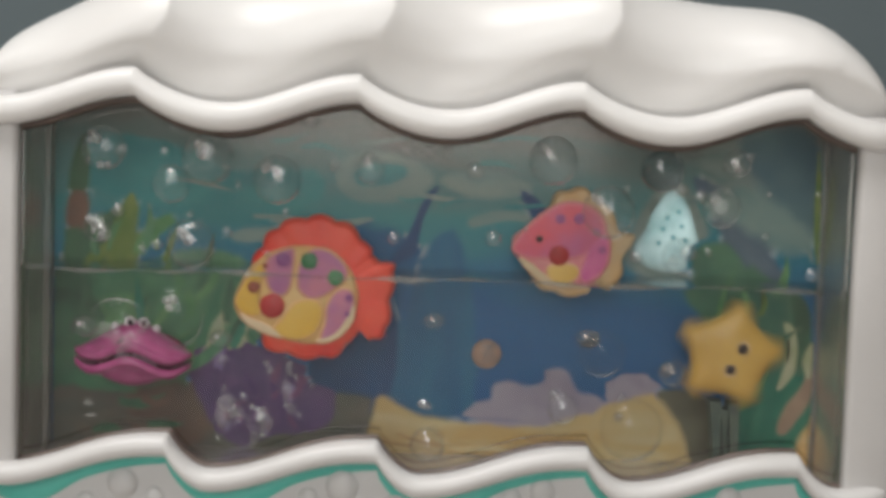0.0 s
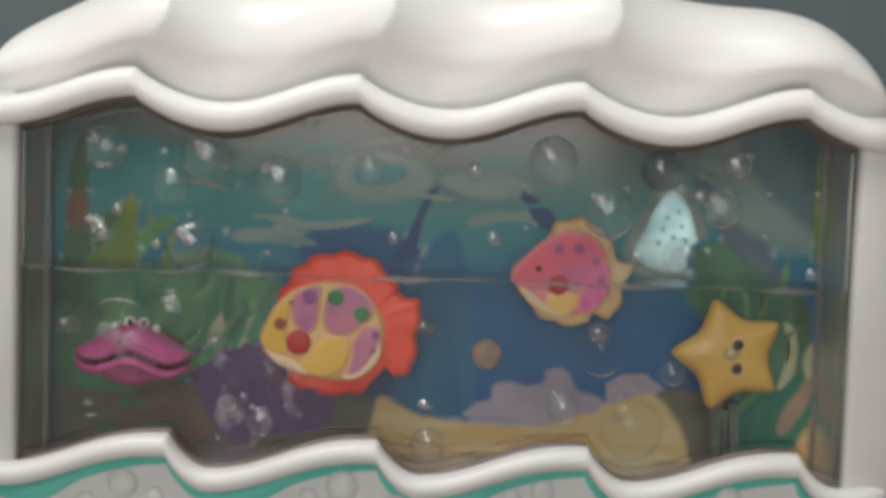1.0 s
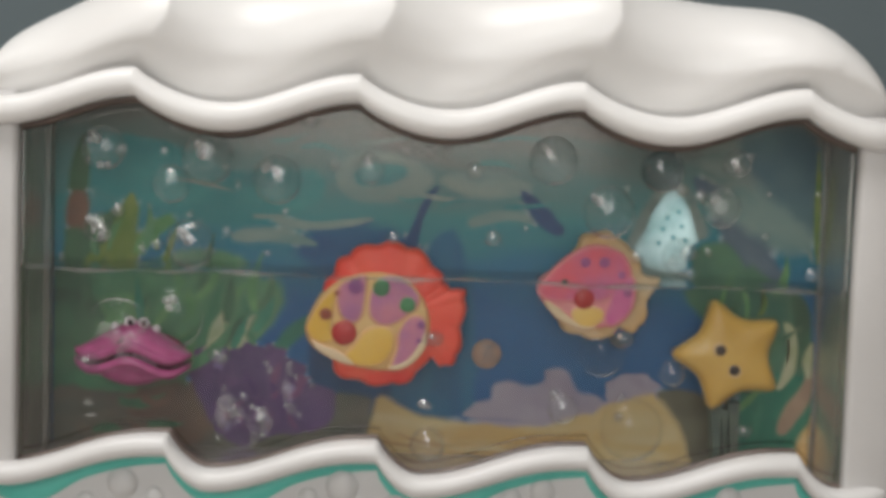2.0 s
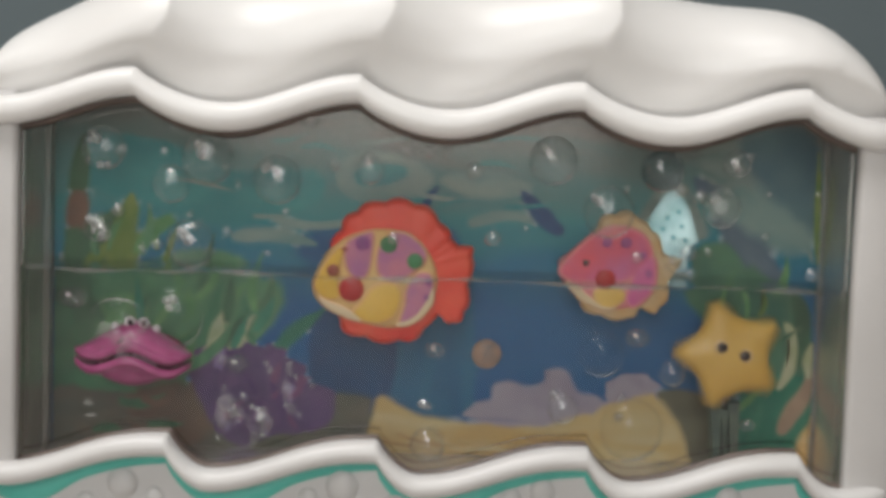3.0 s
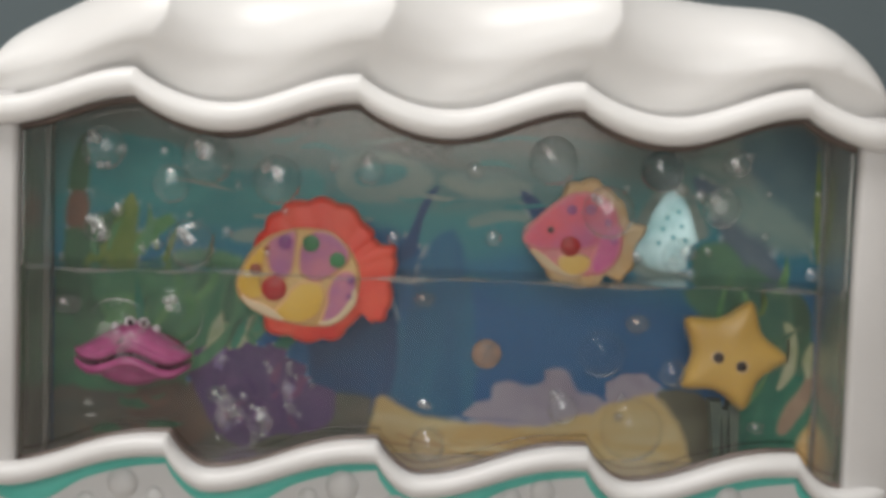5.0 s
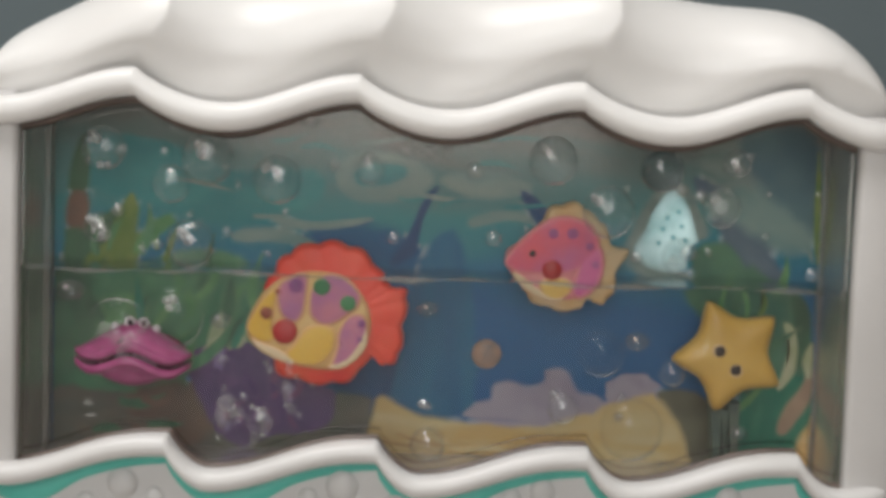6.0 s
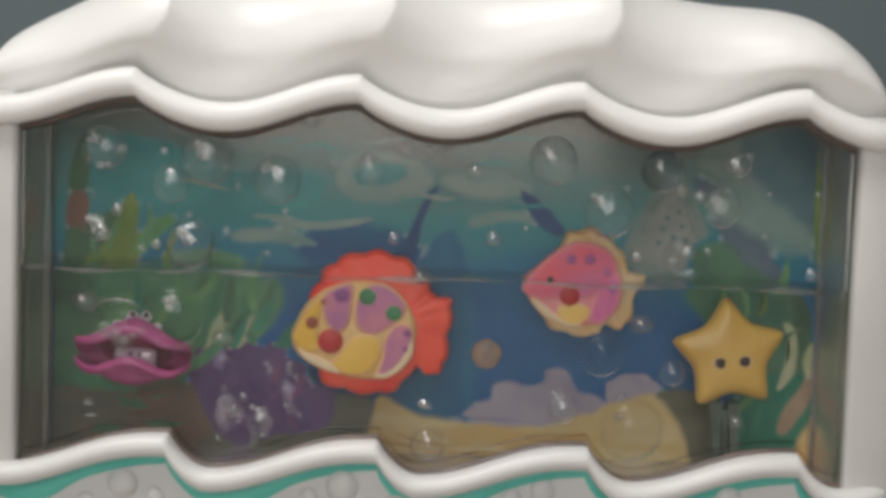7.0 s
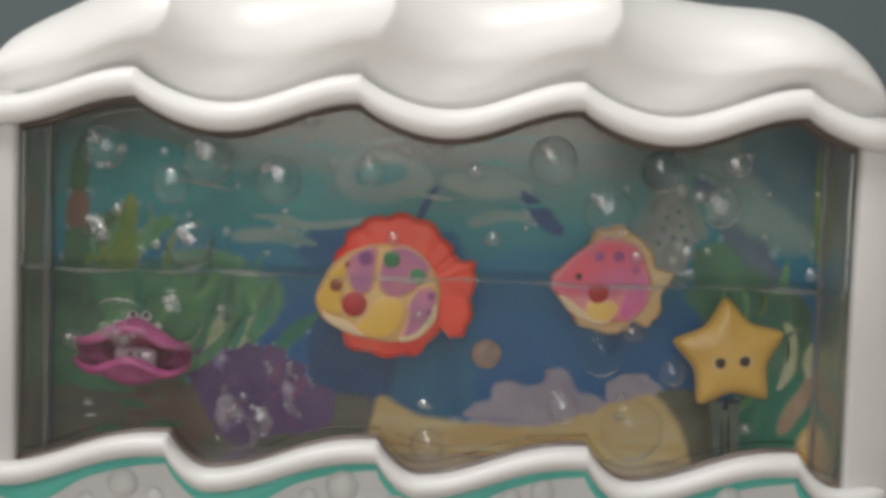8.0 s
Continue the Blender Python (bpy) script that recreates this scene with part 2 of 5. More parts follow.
def dome(bm, x, z, y, r, depth, seg=28, rings=8, squash=1.0):
    """A blister that stands out of a wall towards the front."""
    rows = []
    for k in range(rings):
        a = math.pi / 2 * k / rings
        rows.append([(x + r * math.cos(a) * math.cos(b), y - depth * math.sin(a), z + squash * r * math.cos(a) * math.sin(b))
                     for b in (2 * math.pi * i / seg for i in range(seg))])
    vs = grid(bm, rows, close_v=True)
    top = bm.verts.new((x, y - depth, z))
    for i in range(seg):
        bm.faces.new((vs[-1][i], vs[-1][(i + 1) % seg], top))


def ellipsoid(bm, c, r, seg=24, rings=14):
    res = bmesh.ops.create_uvsphere(bm, u_segments=seg, v_segments=rings, radius=1.0)
    bmesh.ops.scale(bm, vec=r, verts=res["verts"])
    bmesh.ops.translate(bm, vec=c, verts=res["verts"])


# ---------------------------------------------------------------- room
WALLP = surface("blue_grey_wall_paint", (0.118, 0.145, 0.155, 1), (0.134, 0.162, 0.174, 1), 0.8, 3, 0.1, 300)
ROOMP = surface("pale_room_paint", (0.5, 0.48, 0.45, 1), (0.56, 0.54, 0.5, 1), 0.8, 3, 0.1, 300)
FLOORP = surface("pale_floor", (0.34, 0.31, 0.29, 1), (0.4, 0.37, 0.34, 1), 0.6, 8, 0.1, 300)
RX, RY0, RY1, RZ0, RZ1 = 1.6, -1.6, 0.62, -0.165, 1.6


def setting(name, boxes, material, label):
    bm = bmesh.new()
    for b in boxes:
        box(bm, *b)
    return tagged(part(name, bm, material, None, smooth=False), label, "", "", "structure")


setting("floor", [(-RX, RX, RY0, RY1, RZ0 - 0.1, RZ0)], FLOORP, "plain pale beige floor under the toy")
setting("wall_north", [(-RX - .1, RX + .1, RY1, RY1 + 0.1, RZ0 - .1, RZ1 + .1)], WALLP, "plain blue-grey painted wall behind the toy")
setting("wall_east", [(RX, RX + 0.1, RY0, RY1, RZ0 - .1, RZ1 + .1)], ROOMP, "plain pale painted side wall")
setting("wall_west", [(-RX - 0.1, -RX, RY0, RY1, RZ0 - .1, RZ1 + .1)], ROOMP, "plain pale painted side wall")
WX0, WX1, WZ0, WZ1 = -0.29, 0.21, -0.02, 1.14
setting("wall_south", [(-RX - .1, WX0, RY0 - 0.1, RY0, RZ0 - .1, RZ1 + .1), (WX1, RX + .1, RY0 - 0.1, RY0, RZ0 - .1, RZ1 + .1),
                       (WX0, WX1, RY0 - 0.1, RY0, RZ0 - .1, WZ0), (WX0, WX1, RY0 - 0.1, RY0, WZ1, RZ1 + .1)], ROOMP,
        "plain pale painted wall with a window opening")
SX0, SX1, SY0, SY1 = -0.95, -0.15, -0.96, -0.36
setting("ceiling", [(-RX, SX0, RY0, RY1, RZ1, RZ1 + .1), (SX1, RX, RY0, RY1, RZ1, RZ1 + .1),
                    (SX0, SX1, RY0, SY0, RZ1, RZ1 + .1), (SX0, SX1, SY1, RY1, RZ1, RZ1 + .1)], ROOMP, "pale ceiling with a skylight opening")

# ---------------------------------------------------------------- toy aquarium
CX = -0.0025
toy = thing("toy_aquarium", (CX, 0.03, -0.165), "white plastic toy aquarium with wavy hood and clear window", "toy aquarium")


def wave(x, x0, period, trough, amp, power=1.0):
    """One breaking wave after another: a sharp crest, a steep fall to the trough, a gentle rise."""
    s = ((x - x0) / period) % 1.0
    if s < trough:
        return -amp * math.sin(math.pi / 2 * s / trough) ** 0.8
    return -amp * ((math.cos(math.pi * (s - trough) / (1 - trough)) + 1) / 2) ** power


def top_edge(x):
    return 0.0492 + wave(x, -0.1087, 0.0783, 0.39, 0.0112)


def low_edge(x):
    return -0.0684 + wave(x, -0.0955, 0.0747, 0.2, 0.0122, 1.35)


def girdle(u, half, y_front, y_back, r):
    """A point of a rounded rectangle round the toy: u runs from the left back over the front to the right back."""
    side, quarter = y_back - (y_front + r), r * math.pi / 2
    run = 2 * (half - r)
    if u < side:
        return CX - half, y_back - u
    u -= side
    if u < quarter:
        a = u / r
        return CX - half + r - r * math.cos(a), y_front + r - r * math.sin(a)
    u -= quarter
    if u < run:
        return CX - half + r + u, y_front
    u -= run
    if u < quarter:
        a = u / r
        return CX + half - r + r * math.sin(a), y_front + r - r * math.cos(a)
    return CX + half, y_front + r + (u - quarter)


def girdle_length(half, y_front, y_back, r):
    return 2 * (y_back - y_front - r) + r * math.pi + 2 * (half - r)


def rail(name, edge, height, half, y_mid, ry, up, label, plastic):
    """A rolled bead that follows a wavy edge round the front."""
    bm = bmesh.new()
    rows, n = [], 420
    total = girdle_length(half, y_mid, 0.075, 0.016)
    for i in range(n + 1):
        u = total * i / n
        x, y = girdle(u, half, y_mid, 0.075, 0.016)
        x2, y2 = girdle(min(u + 1e-4, total), half, y_mid, 0.075, 0.016)
        x1, y1 = girdle(max(u - 1e-4, 0), half, y_mid, 0.075, 0.016)
        d = Vector((x2 - x1, y2 - y1)).normalized()
        nx, ny = d.y, -d.x
        zc = edge(x) + (height / 2 if up else -height / 2)
        ring = []
        for k in range(14):
            a = 2 * math.pi * k / 14
            c, s = math.cos(a), math.sin(a)
            ring.append((x + nx * ry * c, y + ny * ry * c, zc + height / 2 * math.copysign(abs(s) ** 0.8, s)))
        rows.append(ring)
    grid(bm, rows, close_v=True)
    return part(name, bm, plastic, toy, label)


rail("hood_bead", lambda x: top_edge(x) + 0.0009, 0.0104, 0.1635, -0.004, 0.0062, True, "glossy white wavy bead along the hood", WHITE)
rail("base_bead", low_edge, 0.0085, 0.1635, -0.004, 0.0062, False, "glossy white wavy bead along the base, toned down for its shade", BEADSHADE)


def hood():
    bm = bmesh.new()
    rows = []
    half, nx, nv = 0.1640, 380, 64
    for i in range(nx + 1):
        k = -1 + 2 * i / nx
        k = math.copysign(1 - (1 - abs(k)) ** 1.25, k)
        x = CX + half * k * 0.9995 * (0.975 if k > 0 else 1.0)
        n = 2.6 if k > 0 else 2.7
        g = (1 - abs(k * 0.9995) ** n) ** (1 / n)
        gy = (1 - abs(k * 0.9995) ** 8) ** (1 / 8)
        z_top = 0.0475 + 0.052 * g
        row = []
        for j in range(nv + 1):
            q = j / nv
            if q < 0.16:
                t = q / 0.16 * 0.17
                y, rise = 0.0050 - 0.0060 * q / 0.16, t
            else:
                a = math.pi * (q - 0.16) / 0.84
                ledge = 0.0062 * (1 - math.exp(-(q - 0.16) * 34))
                c = math.cos(a)
                y = 0.036 - (0.037 + ledge) * math.copysign(abs(c) ** 0.75, c)
                rise = 0.17 + 0.83 * math.sin(a) ** 0.8
            shift = 0.0115 * min(1.0, max(0.0, (rise - 0.1) * 2.2))
            front = max(0.0, 1 - max(0.0, y) / 0.06)
            w = wave(x - shift, -0.1087, 0.0783, 0.36, 0.0112)
            w *= 1 - 0.85 * min(1.0, max(0.0, (x - 0.124) / 0.016)) * min(1.0, max(0.0, rise - 0.12) * 5)
            fade = (1 - 0.45 * rise) * min(1.0, g * 1.3)
            base = 0.0545 - (1 - min(1.0, g * 1.25)) * 0.0068
            z = base + (z_top - base) * rise + w * fade + 0.0035 * min(1.0, g * 1.3)
            yy = 0.036 + (y - 0.036) * (0.25 + 0.75 * gy) - (w + 0.004) * 0.62 * front * min(1.0, max(0.0, rise - 0.1) * 5) * gy
            row.append((x, yy, z))
        rows.append(row)
    grid(bm, rows)
    box(bm, CX - 0.1612, CX + 0.1612, 0.0085, 0.07, 0.0528, 0.0562)
    # back wall down to the base
    back = [[(CX + half * (-1 + 2 * i / 20), 0.072, z) for i in range(21)] for z in (0.062, -0.09)]
    grid(bm, back)
    return part("hood", bm, WHITE, toy, "glossy white plastic hood moulded in rolling waves")


hood()


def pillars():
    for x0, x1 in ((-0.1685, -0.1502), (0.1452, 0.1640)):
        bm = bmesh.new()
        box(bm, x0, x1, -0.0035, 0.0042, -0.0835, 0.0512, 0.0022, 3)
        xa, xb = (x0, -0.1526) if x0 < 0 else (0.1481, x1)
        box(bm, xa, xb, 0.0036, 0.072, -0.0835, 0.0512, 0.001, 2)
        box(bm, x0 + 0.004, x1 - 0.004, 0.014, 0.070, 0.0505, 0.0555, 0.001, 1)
        sharp(part("corner_post", bm, POSTSHADE, toy, "white plastic corner post"))


pillars()


def base():
    bm = bmesh.new()
    rows, n = [], 420
    total = girdle_length(0.160, -0.0015, 0.072, 0.014)
    for i in range(n + 1):
        x, y = girdle(total * i / n, 0.160, -0.0015, 0.072, 0.014)
        zt = low_edge(x) - 0.004
        rows.append([(x, y, zt + (-0.1645 - zt) * j / 8) for j in range(9)])
    grid(bm, rows)
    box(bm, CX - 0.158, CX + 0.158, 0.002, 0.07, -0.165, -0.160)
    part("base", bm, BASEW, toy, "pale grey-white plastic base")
    # inlaid teal wave
    bm = bmesh.new()
    rows = []
    total = girdle_length(0.1605, -0.002, 0.06, 0.014)
    for i in range(n + 1):
        x, y = girdle(total * i / n, 0.1605, -0.002, 0.06, 0.014)
        s = ((x + 0.0955) / 0.0747) % 1.0
        wide = 0.0058 + 0.0036 * math.sin(math.pi * min(1, max(0, (s - 0.12) / 0.5))) ** 2 - 0.0016 * s ** 4
        zt = low_edge(x) - 0.0075
        rows.append([(x, y + 0.0006, zt), (x, y - 0.0003, zt - 0.0006), (x, y - 0.0003, zt - wide + 0.0006), (x, y + 0.0006, zt - wide)])
    grid(bm, rows)
    part("teal_band", bm, TEAL, toy, "teal wavy band below the bead")
    for x, z, r in ((-0.1119, -0.0875, 0.0056), (-0.0333, -0.0861, 0.0060), (0.0383, -0.0857, 0.0046), (-0.1003, -0.0921, 0.0035), (-0.0452, -0.0906, 0.0036),
                    (0.0274, -0.0888, 0.004), (0.1049, -0.0864, 0.005), (-0.1249, -0.0949, 0.004), (-0.0139, -0.0932, 0.005)):
        bm = bmesh.new()
        dome(bm, x, z, -0.0012, r, r * 0.55)
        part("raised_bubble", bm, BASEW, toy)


base()


def window_strips():
    # the upper dark strip stands in for the shade below the hood bead
    for name, edge, s, d in (("upper_shade_strip", top_edge, 1, 0.0013), ("lower_seal", low_edge, -1, 0.0005)):
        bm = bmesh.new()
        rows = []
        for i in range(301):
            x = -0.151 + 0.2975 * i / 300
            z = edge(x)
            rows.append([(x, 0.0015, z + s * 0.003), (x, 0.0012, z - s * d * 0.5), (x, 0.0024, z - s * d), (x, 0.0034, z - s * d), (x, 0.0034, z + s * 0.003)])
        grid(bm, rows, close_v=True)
        part(name, bm, DARK, toy, "dark strip along the window edge, the upper one painted shade")
        bm = bmesh.new()
        rows = []
        for i in range(301):
            x = -0.149 + 0.2935 * i / 300
            z = edge(x) - s * (0.0029 + 0.0006 * math.sin(x * 90))
            rows.append([(x, 0.0033, z), (x, 0.0030, z - s * 0.0003), (x, 0.0033, z - s * 0.0006)])
        grid(bm, rows)
        part("pane_lip", bm, RIM if s > 0 else LIP, toy, "thin clear lip of the window")


window_strips()


def tank():
    x0, x1, y1 = -0.1503, 0.1458, 0.050
    bm = bmesh.new()
    box(bm, x0, x1, 0.0036, 0.0050, -0.084, 0.0515)
    pane = part("window_pane", bm, PANE, toy, "clear plastic window with a milky veil for its reflections", smooth=False)
    for xa, xb in ((x0 - 0.002, x0), (x1, x1 + 0.002)):
        bm = bmesh.new()
        box(bm, xa, xb, 0.0045, 0.056, -0.086, 0.0505)
        part("tank_side", bm, TANKW, toy, "smoked grey tank side wall", smooth=False)
    bm = bmesh.new()
    box(bm, x0, x1, 0.0052, 0.056, -0.086, -0.0842)
    part("tank_floor", bm, TANKW, toy, smooth=False)
    bm = bmesh.new()
    box(bm, x0, x1, 0.0042, 0.056, 0.0510, 0.0522)
    part("tank_lid", bm, WHITE, toy, "white plastic lid over the tank", smooth=False)
    # upright clear ribs where the front pane meets the sides
    for x, w in ((x0 + 0.0016, 0.0004), (x0 + 0.0085, 0.0012), (x1 - 0.0016, 0.0004), (x1 - 0.0105, 0.0012)):
        bm = bmesh.new()
        box(bm, x - w, x + w, 0.0052, 0.0075, -0.084, 0.0515, 0.0003, 1)
        part("pane_rib", bm, RIB, pane, "clear upright moulding")
    # whitish strips painted for the reflection along the window's dry edges above the water
    for x in (-0.1496, 0.1438):
        bm = bmesh.new()
        box(bm, x - 0.0004, x + 0.0004, 0.0026, 0.0034, -0.0105, 0.0400, 0.0002, 1)
        part("pane_edge_glint", bm, EDGE, pane, "whitish strip standing in for the window edge's reflection")
    return pane


pane = tank()

# blisters moulded in the window
BIG = ((-0.1214, 0.0317, 7.6), (-0.0843, 0.0293, 9.2), (-0.0596, 0.0225, 8.6), (-0.0972, 0.0197, 6.6), (-0.0901, -0.0014, 8.6), (-0.123, 0.0036, 5.2),
       (0.0381, 0.0324, 8.6), (0.0768, 0.0301, 7.6), (0.1032, 0.0335, 5.0), (0.0584, 0.0148, 9.2), (0.0984, 0.0174, 6.8), (0.0845, -0.0002, 6.2),
       (0.0835, -0.0422, 4.6), (0.0448, -0.0562, 5.4), (0.0698, -0.0632, 11.0), (0.0581, -0.0361, 8.0),
       (-0.0717, -0.0659, 9.0), (-0.064, -0.0642, 5.0), (-0.0035, -0.071, 6.0), (-0.0267, 0.0272, 5.0))
# small blisters: above the weed, above the light, below the water
WEED_BEADS = ((-0.0397, 0.0282, 1.5), (-0.0274, 0.0312, 1.6), (-0.0176, 0.0029, 1.7), (-0.0772, 0.0031, 1.4), (-0.1018, -0.002, 1.6), (-0.1151, 0.0311, 1.6), (-0.0624, -0.0041, 0.9), (-0.0485, 0.0445, 2.4), (-0.088, 0.0422, 1.4), (-0.1072, -0.0035, 1.1), (-0.0139, 0.0337, 1.5), (-0.1267, 0.0269, 1.1), (-0.116, 0.0098, 1.9), (-0.1254, 0.0063, 1.6), (-0.1201, 0.0005, 1.7), (-0.0883, 0.0047, 1.2), (-0.0936, 0.0013, 1.4), (-0.0735, 0.0197, 0.9), (-0.0781, 0.0259, 1), (-0.0998, 0.0312, 1.2), (-0.0563, 0.0112, 1), (-0.1218, 0.0036, 1.3), (-0.0903, 0.0091, 1), (-0.0874, 0.0342, 1.6), (-0.0637, 0.0276, 1.6))
LIGHT_BEADS = ((0.0103, 0.0279, 2.3), (0.0177, 0.004, 2.2), (0.0906, 0.0215, 1.9), (0.0841, 0.0233, 1.7), (0.0958, 0.0209, 1.8), (0.0875, 0.0009, 2.1), (0.0691, -0.0011, 1.5), (0.1316, -0.0053, 1.9), (0.1143, 0.0079, 1.1), (0.0945, 0.0016, 1), (0.0645, 0.0233, 1), (-0.0059, 0.0343, 1.6), (0.0001, 0.0345, 1.6), (0.0721, 0.0305, 1), (0.0822, -0.0017, 1.3), (0.1079, 0.0357, 1.2), (0.1005, 0.0231, 1.2), (0.029, 0.008, 0.9), (0.1325, 0.0235, 0.8), (0.1149, 0.0229, 0.8), (0.0343, 0.0368, 1.5))
SUNK_BEADS = ((-0.062, -0.0436, 0.72), (-0.0514, -0.048, 0.78), (-0.0546, -0.0587, 0.84), (-0.077, -0.0534, 0.72), (-0.0699, -0.0556, 0.96), (-0.0625, -0.0697, 0.78), (-0.0787, -0.0711, 0.9), (-0.0738, -0.0625, 1.02), (-0.0671, -0.0596, 0.72), (0.0657, -0.0516, 1), (0.0414, -0.0514, 1.2), (0.065, -0.0588, 1.3))
SPECKS = ((-0.1252, 0.0367, 1.23), (-0.1237, 0.0348, 1.35), (-0.1261, 0.0343, 0.75), (-0.1224, 0.0256, 0.87), (-0.12, 0.0259, 0.99), (-0.0877, 0.034, 1.11), (-0.0856, 0.0328, 1.23), (-0.0864, 0.0308, 1.35), (-0.0627, 0.0272, 0.75), (-0.0606, 0.0261, 0.87), (-0.0638, 0.026, 0.99), (-0.0594, 0.0249, 1.11), (-0.1257, 0.0062, 1.23), (-0.1237, 0.0047, 1.35), (-0.1245, 0.0022, 0.75), (-0.122, 0.0007, 0.87), (-0.1213, 0.0031, 0.99), (-0.0935, 0.0032, 1.11), (-0.0919, 0.0021, 1.23), (-0.0906, 0.0001, 1.35), (0.0352, 0.0368, 0.75), (0.0365, 0.0353, 0.87), (0.0531, 0.0198, 0.99), (0.0548, 0.0186, 1.11), (-0.0051, -0.0563, 1.35), (-0.0034, -0.0573, 0.75), (0.1022, 0.0335, 0.87), (0.1035, 0.0315, 0.99), (-0.097, -0.0246, 1.11), (-0.0979, -0.022, 1.23), (-0.0959, -0.0215, 1.35))



def ring(bm, x, z, y, r, thick, seg=36, lean=-1.05, least=0.35):
    rows = []
    for i in range(seg):
        a = 2 * math.pi * i / seg
        # swells on one side: a whitish crescent in place of the bubble's inner reflection
        th = thick * (least + 1.6 * max(0.0, math.cos(a - lean + 0.5 * math.sin(x * 900))) ** 3)
        rows.append([(x + (r + th * math.cos(b)) * math.cos(a), y - th * math.sin(b), z + (r + th * math.cos(b)) * math.sin(a)) for b in (0, 1.05, 2.1, 3.14, 4.2, 5.25)])
    grid(bm, rows, close_u=True, close_v=True)


for x, z, r in BIG:
    bm = bmesh.new()
    dome(bm, x, z, 0.0035, r / 1000, r / 1000 * 0.6)
    b = part("bubble_blister", bm, BALL if (x, r) == (0.0768, 7.6) else SHALLOW if r in (6.2, 8.0, 9.0, 11.0) else DOME, pane, "clear moulded bubble")
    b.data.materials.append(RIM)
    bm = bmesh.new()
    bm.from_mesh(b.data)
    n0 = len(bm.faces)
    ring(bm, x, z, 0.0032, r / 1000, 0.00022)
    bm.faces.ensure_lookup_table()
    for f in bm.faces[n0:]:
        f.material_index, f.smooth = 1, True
    bm.to_mesh(b.data)
    bm.free()
for x, z, r, lean in ((-0.1157, -0.0325, 0.0106, 1.7), (-0.0962, -0.0279, 0.0112, -0.3)):
    bm = bmesh.new()
    dome(bm, x, z, 0.0035, r, 0.0045, 40, 10)
    b = part("bubble_blister", bm, SHALLOW, pane, "large shallow clear moulded bubble")
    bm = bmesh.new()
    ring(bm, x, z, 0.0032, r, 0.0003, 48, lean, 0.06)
    part("bubble_rim", bm, RIM, b, "thin pale ring painted for the bubble's bright arc")
for x, z, r in WEED_BEADS + LIGHT_BEADS + SUNK_BEADS:
    bm = bmesh.new()
    r *= 1.35
    dome(bm, x, z, 0.0035, r / 1000, r / 1000 * 0.7, 14, 5)
    part("bubble_blister", bm, GLINT, pane, "small clear moulded bubble")

# extra facets, added only to set broken highlights on the bubbles
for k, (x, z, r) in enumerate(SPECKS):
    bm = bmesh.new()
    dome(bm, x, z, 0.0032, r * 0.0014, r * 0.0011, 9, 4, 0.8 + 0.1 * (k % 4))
    part("bubble_blister", bm, SPECK, pane, "tiny facet added for a bubble's broken highlight", smooth=k % 3 > 0)

# lumps of the moulding whose dull white stands in for glare
SHARDS = ((-0.1159, -0.0357, 2.6, 1.1), (-0.1187, -0.0333, 2.4, 1.1), (-0.1126, -0.0376, 2.4, 1), (-0.0757, -0.0581, 3.4, 0.8), (-0.0772, -0.0635, 2.6, 1.5), (-0.0712, -0.0616, 1.8, 1.2), (-0.0624, -0.063, 2, 2), (-0.0547, -0.0529, 1.8, 2.2), (-0.0525, -0.0594, 1.6, 1.6), (-0.0496, -0.0617, 1.4, 0.7), (-0.0605, -0.0461, 1.4, 1.1), (-0.0776, -0.0426, 1.8, 1), (-0.0657, -0.0709, 1.8, 1.3), (-0.0537, -0.0446, 1.4, 2.2), (-0.045, -0.0513, 1.2, 0.8), (-0.0055, -0.0566, 1.8, 1), (-0.1252, -0.0598, 2, 0.6), (-0.1248, -0.0645, 2.8, 0.3), (-0.1208, -0.0322, 1.4, 1.3), (-0.1098, -0.0355, 1.6, 0.8), (-0.107, -0.0337, 1.2, 1), (-0.1146, -0.0405, 1.4, 0.8), (-0.1219, -0.0346, 1.2, 1))
for k, (x, z, r, q) in enumerate(SHARDS):
    rnd = random.Random(k)
    bm = bmesh.new()
    dome(bm, x, z, 0.0033, r / 1000, min(r, 2.2) / 2500, 11, 4, q)
    for v in bm.verts:
        u = Vector((v.co.x - x, 0, v.co.z - z)) * rnd.uniform(-0.3, 0.25)
        v.co += u + Vector((0, rnd.uniform(-1, 1) * 0.00012, 0))
    part("bubble_blister", bm, SHARD, pane, "uneven lump of the clear moulding, whitened for glare", smooth=k % 2 == 0)

